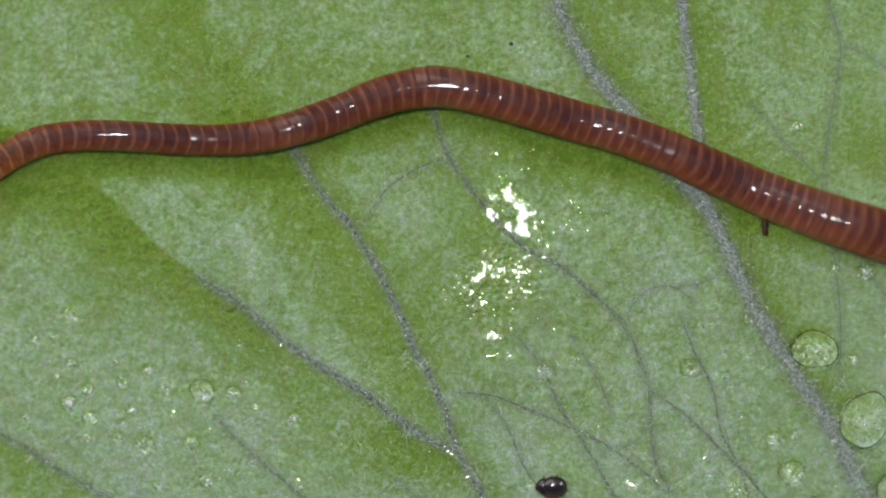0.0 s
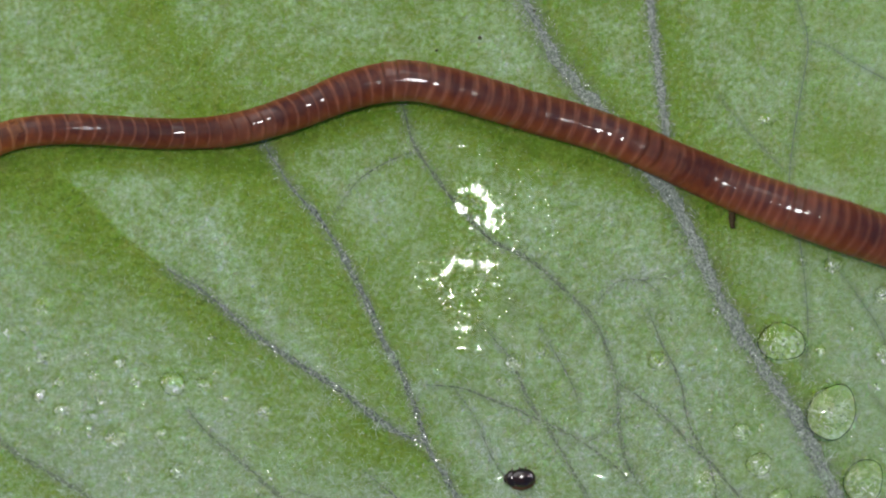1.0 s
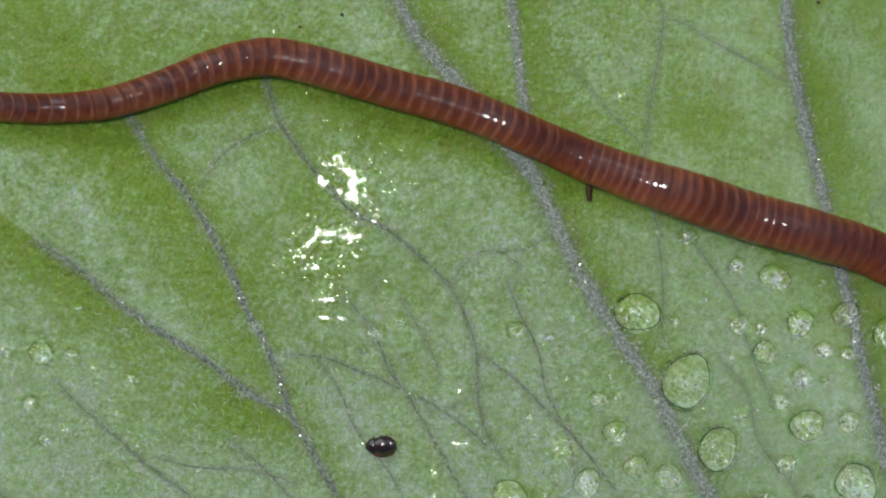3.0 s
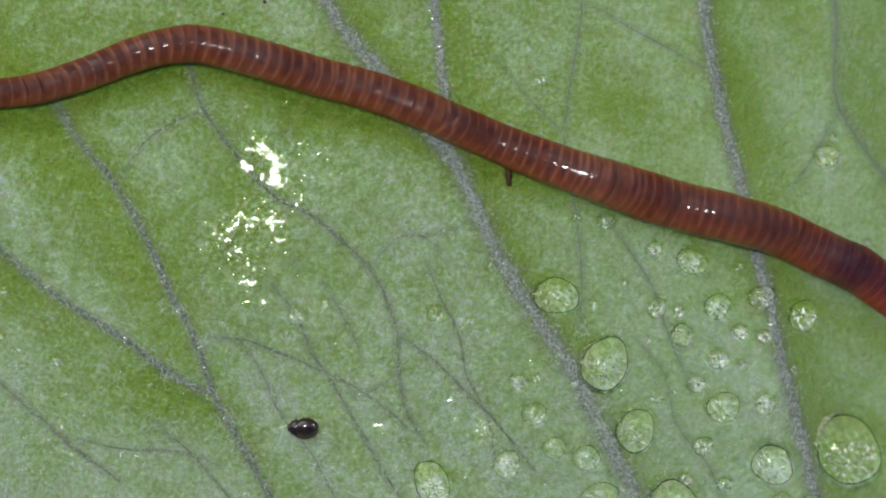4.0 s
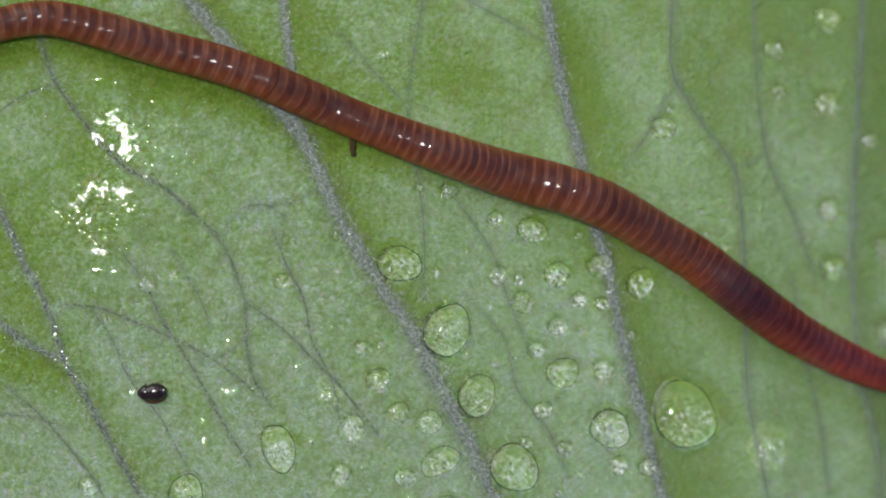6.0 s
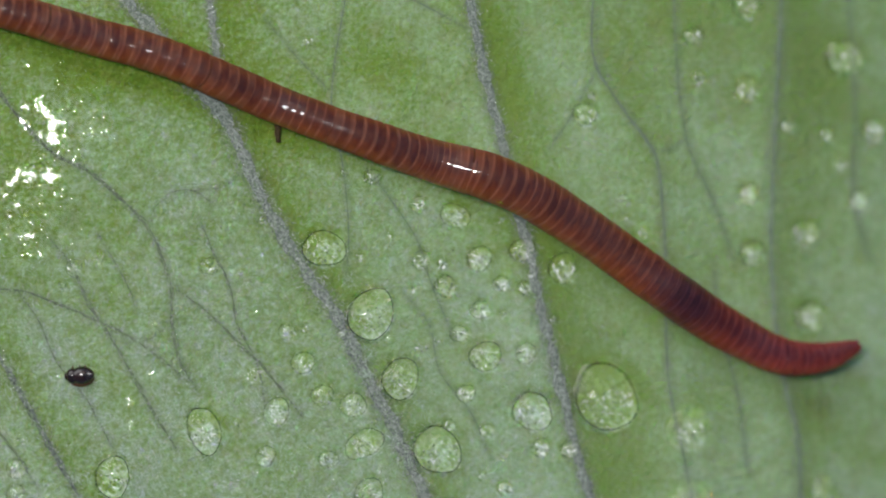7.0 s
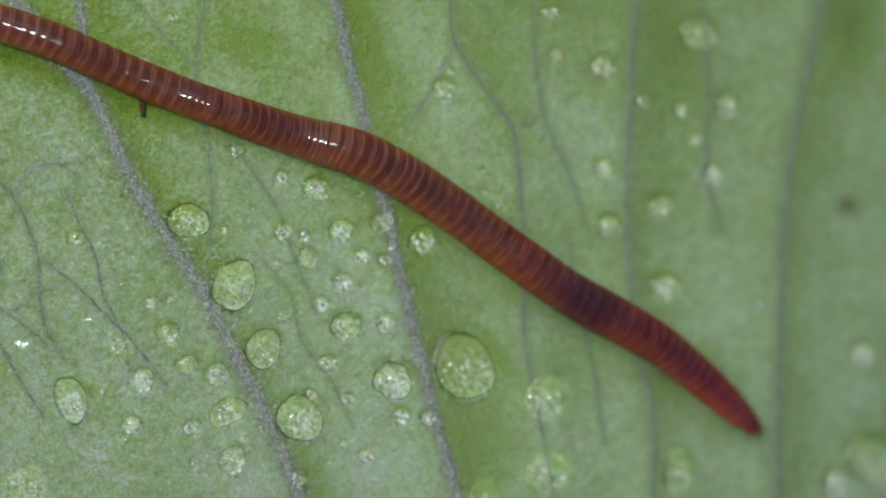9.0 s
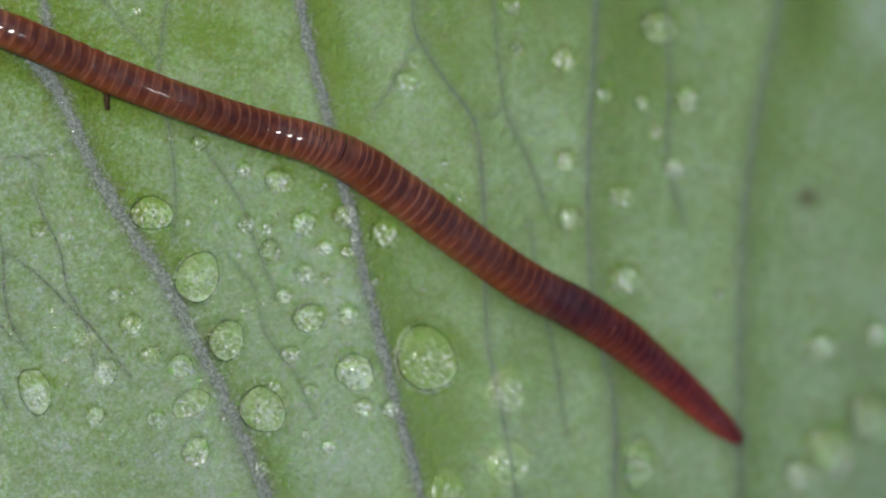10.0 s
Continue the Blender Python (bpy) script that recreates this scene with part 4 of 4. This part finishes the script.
for _ in range(90):
    x, y = rng.uniform(150, 1500), rng.uniform(640, 1150)
    fleck(x, y, rng.uniform(1.2, 2.6), rng.uniform(1, 1.8), rng.uniform(0, 180), 0.00012)


spray = part("water_flecks", SPRAY, THIN_WATER, None)
spray.visible_shadow = False
tagged(spray, "countless tiny glinting flecks of water on the hairs", "water flecks", kind="stuff")


def blob(bm, place, size, turn=0.0, segments=20):
    m = Matrix.Translation(place) @ pose(0, 0, 0, 0, 0, turn) @ Matrix.Diagonal((*size, 1))
    return bmesh.ops.create_uvsphere(bm, u_segments=segments, v_segments=segments // 2, radius=1, matrix=m)["verts"]


def build_beetle():
    """A tiny dark beetle: a domed shell, a smaller fore part and a head."""
    shell, t, b = material("dark_shell", 0.18, (0.012, 0.005, 0.004), 0.6)
    t.links.new(ramp(t, grain(t, 1500, 3), [(0.35, (0.006, 0.003, 0.003)), (0.7, (0.022, 0.008, 0.005))]), b.inputs["Base Color"])
    legs = material("amber_leg", 0.4, (0.075, 0.032, 0.009))[0]
    root = tagged(new("beetle"), "tiny glossy dark brown beetle sitting on the leaf", "beetle")
    root.matrix_world = Matrix.Translation(at(977, 860, 0.0001)) @ pose(0, 0, 0, 0, 0, 4)
    u = U
    bm = bmesh.new()
    blob(bm, (4 * u, 0, 11 * u), (23 * u, 17 * u, 13 * u), segments=28)
    part("shell", bm, shell, root)
    bm = bmesh.new()
    blob(bm, (2 * u, -5 * u, 5 * u), (25 * u, 17 * u, 5.5 * u))
    part("belly", bm, legs, root, "amber brown belly")
    bm = bmesh.new()
    blob(bm, (-14 * u, 0, 9 * u), (13 * u, 15 * u, 10 * u))
    part("fore_body", bm, shell, root)
    bm = bmesh.new()
    blob(bm, (-25 * u, 0, 7 * u), (5 * u, 8 * u, 6 * u))
    part("head", bm, shell, root)
    for x in (-14, 0, 12):
        for s in (-1, 1):
            bm = bmesh.new()
            blob(bm, (x * u, s * 13 * u, 4 * u), (2 * u, 7.5 * u, 2 * u), s * x * 1.2, 10)
            part("leg", bm, legs, root, "amber brown leg")


def stalk():
    """A short dark broken stalk that sticks out from below the worm."""
    brown, t, b = material("dark_stalk", 0.7, spec=0.2)
    t.links.new(ramp(t, grain(t, 4000, 3), [(0.35, (0.02, 0.014, 0.006)), (0.7, (0.07, 0.045, 0.015))]), b.inputs["Base Color"])
    bm = bmesh.new()
    rows, n = 8, 10
    rings_of = []
    for i in range(rows):
        f = i / (rows - 1)
        r = (7.5 - 3.2 * f + (2.5 if i == 0 else 0)) * (1 + 0.12 * math.sin(5 * f * 3))
        c = at(1355 - 2 * math.sin(3 * f), 380 + 37 * f, (9 - 5 * f) * U)
        rings_of.append([bm.verts.new(c + Vector((r * U * math.cos(6.283 * j / n), 0, r * U * math.sin(6.283 * j / n)))) for j in range(n)])
    for a, b2 in zip(rings_of[:-1], rings_of[1:]):
        for j in range(n):
            bm.faces.new((a[j], a[(j + 1) % n], b2[(j + 1) % n], b2[j]))
    bm.faces.new(rings_of[0][::-1])
    bm.faces.new(rings_of[-1])
    tagged(part("plant_stalk", bm, brown, None), "short dark brown broken bit of stalk on the leaf", "stalk")


def specks():
    dark = material("dark_speck", 0.8, (0.045, 0.045, 0.02), 0.2)[0]
    for x, y, r in ((1003, 30, 3), (905, 78, 4), (1770, 56, 4), (828, 100, 3)):
        bm = bmesh.new()
        vs = blob(bm, (0, 0, 0), (r * U, r * 0.9 * U, r * 0.5 * U), segments=14)
        for v in vs:
            v.co *= 1 + 0.25 * noise.noise(v.co * 9000 + Vector((x, y, 0)))
        ob = part("dirt_speck", bm, dark, None)
        ob.matrix_world = Matrix.Translation(at(x, y, r * 0.3 * U))
        tagged(ob, "small dark speck of dirt on the leaf", "dirt speck", "specks of dirt")


build_beetle()
stalk()
specks()


# ---- what moves ----
def motions():
    """The worm's rings glide along its track in waves."""
    times = np.arange(0, 10.01, 0.5)
    rows = [[] for _ in rings]
    for t in times:
        x, y, lift, s = worm_places(ring_rests, float(t))
        z = height(x, y)
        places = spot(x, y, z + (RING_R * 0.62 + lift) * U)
        gx, gy = np.gradient(x), np.gradient(y)
        gz = np.gradient(z + (RING_R * 0.62 + lift) * U)
        for k in range(len(rings)):
            head = math.degrees(math.atan2(-gy[k], gx[k]))
            climb = math.degrees(math.atan2(gz[k], math.hypot(gx[k], gy[k]) * U))
            rows[k].append((float(t), pose(*places[k], 0, -climb, head)))
    for ob, keyed in zip(rings, rows):
        walk(ob, keyed)


motions()
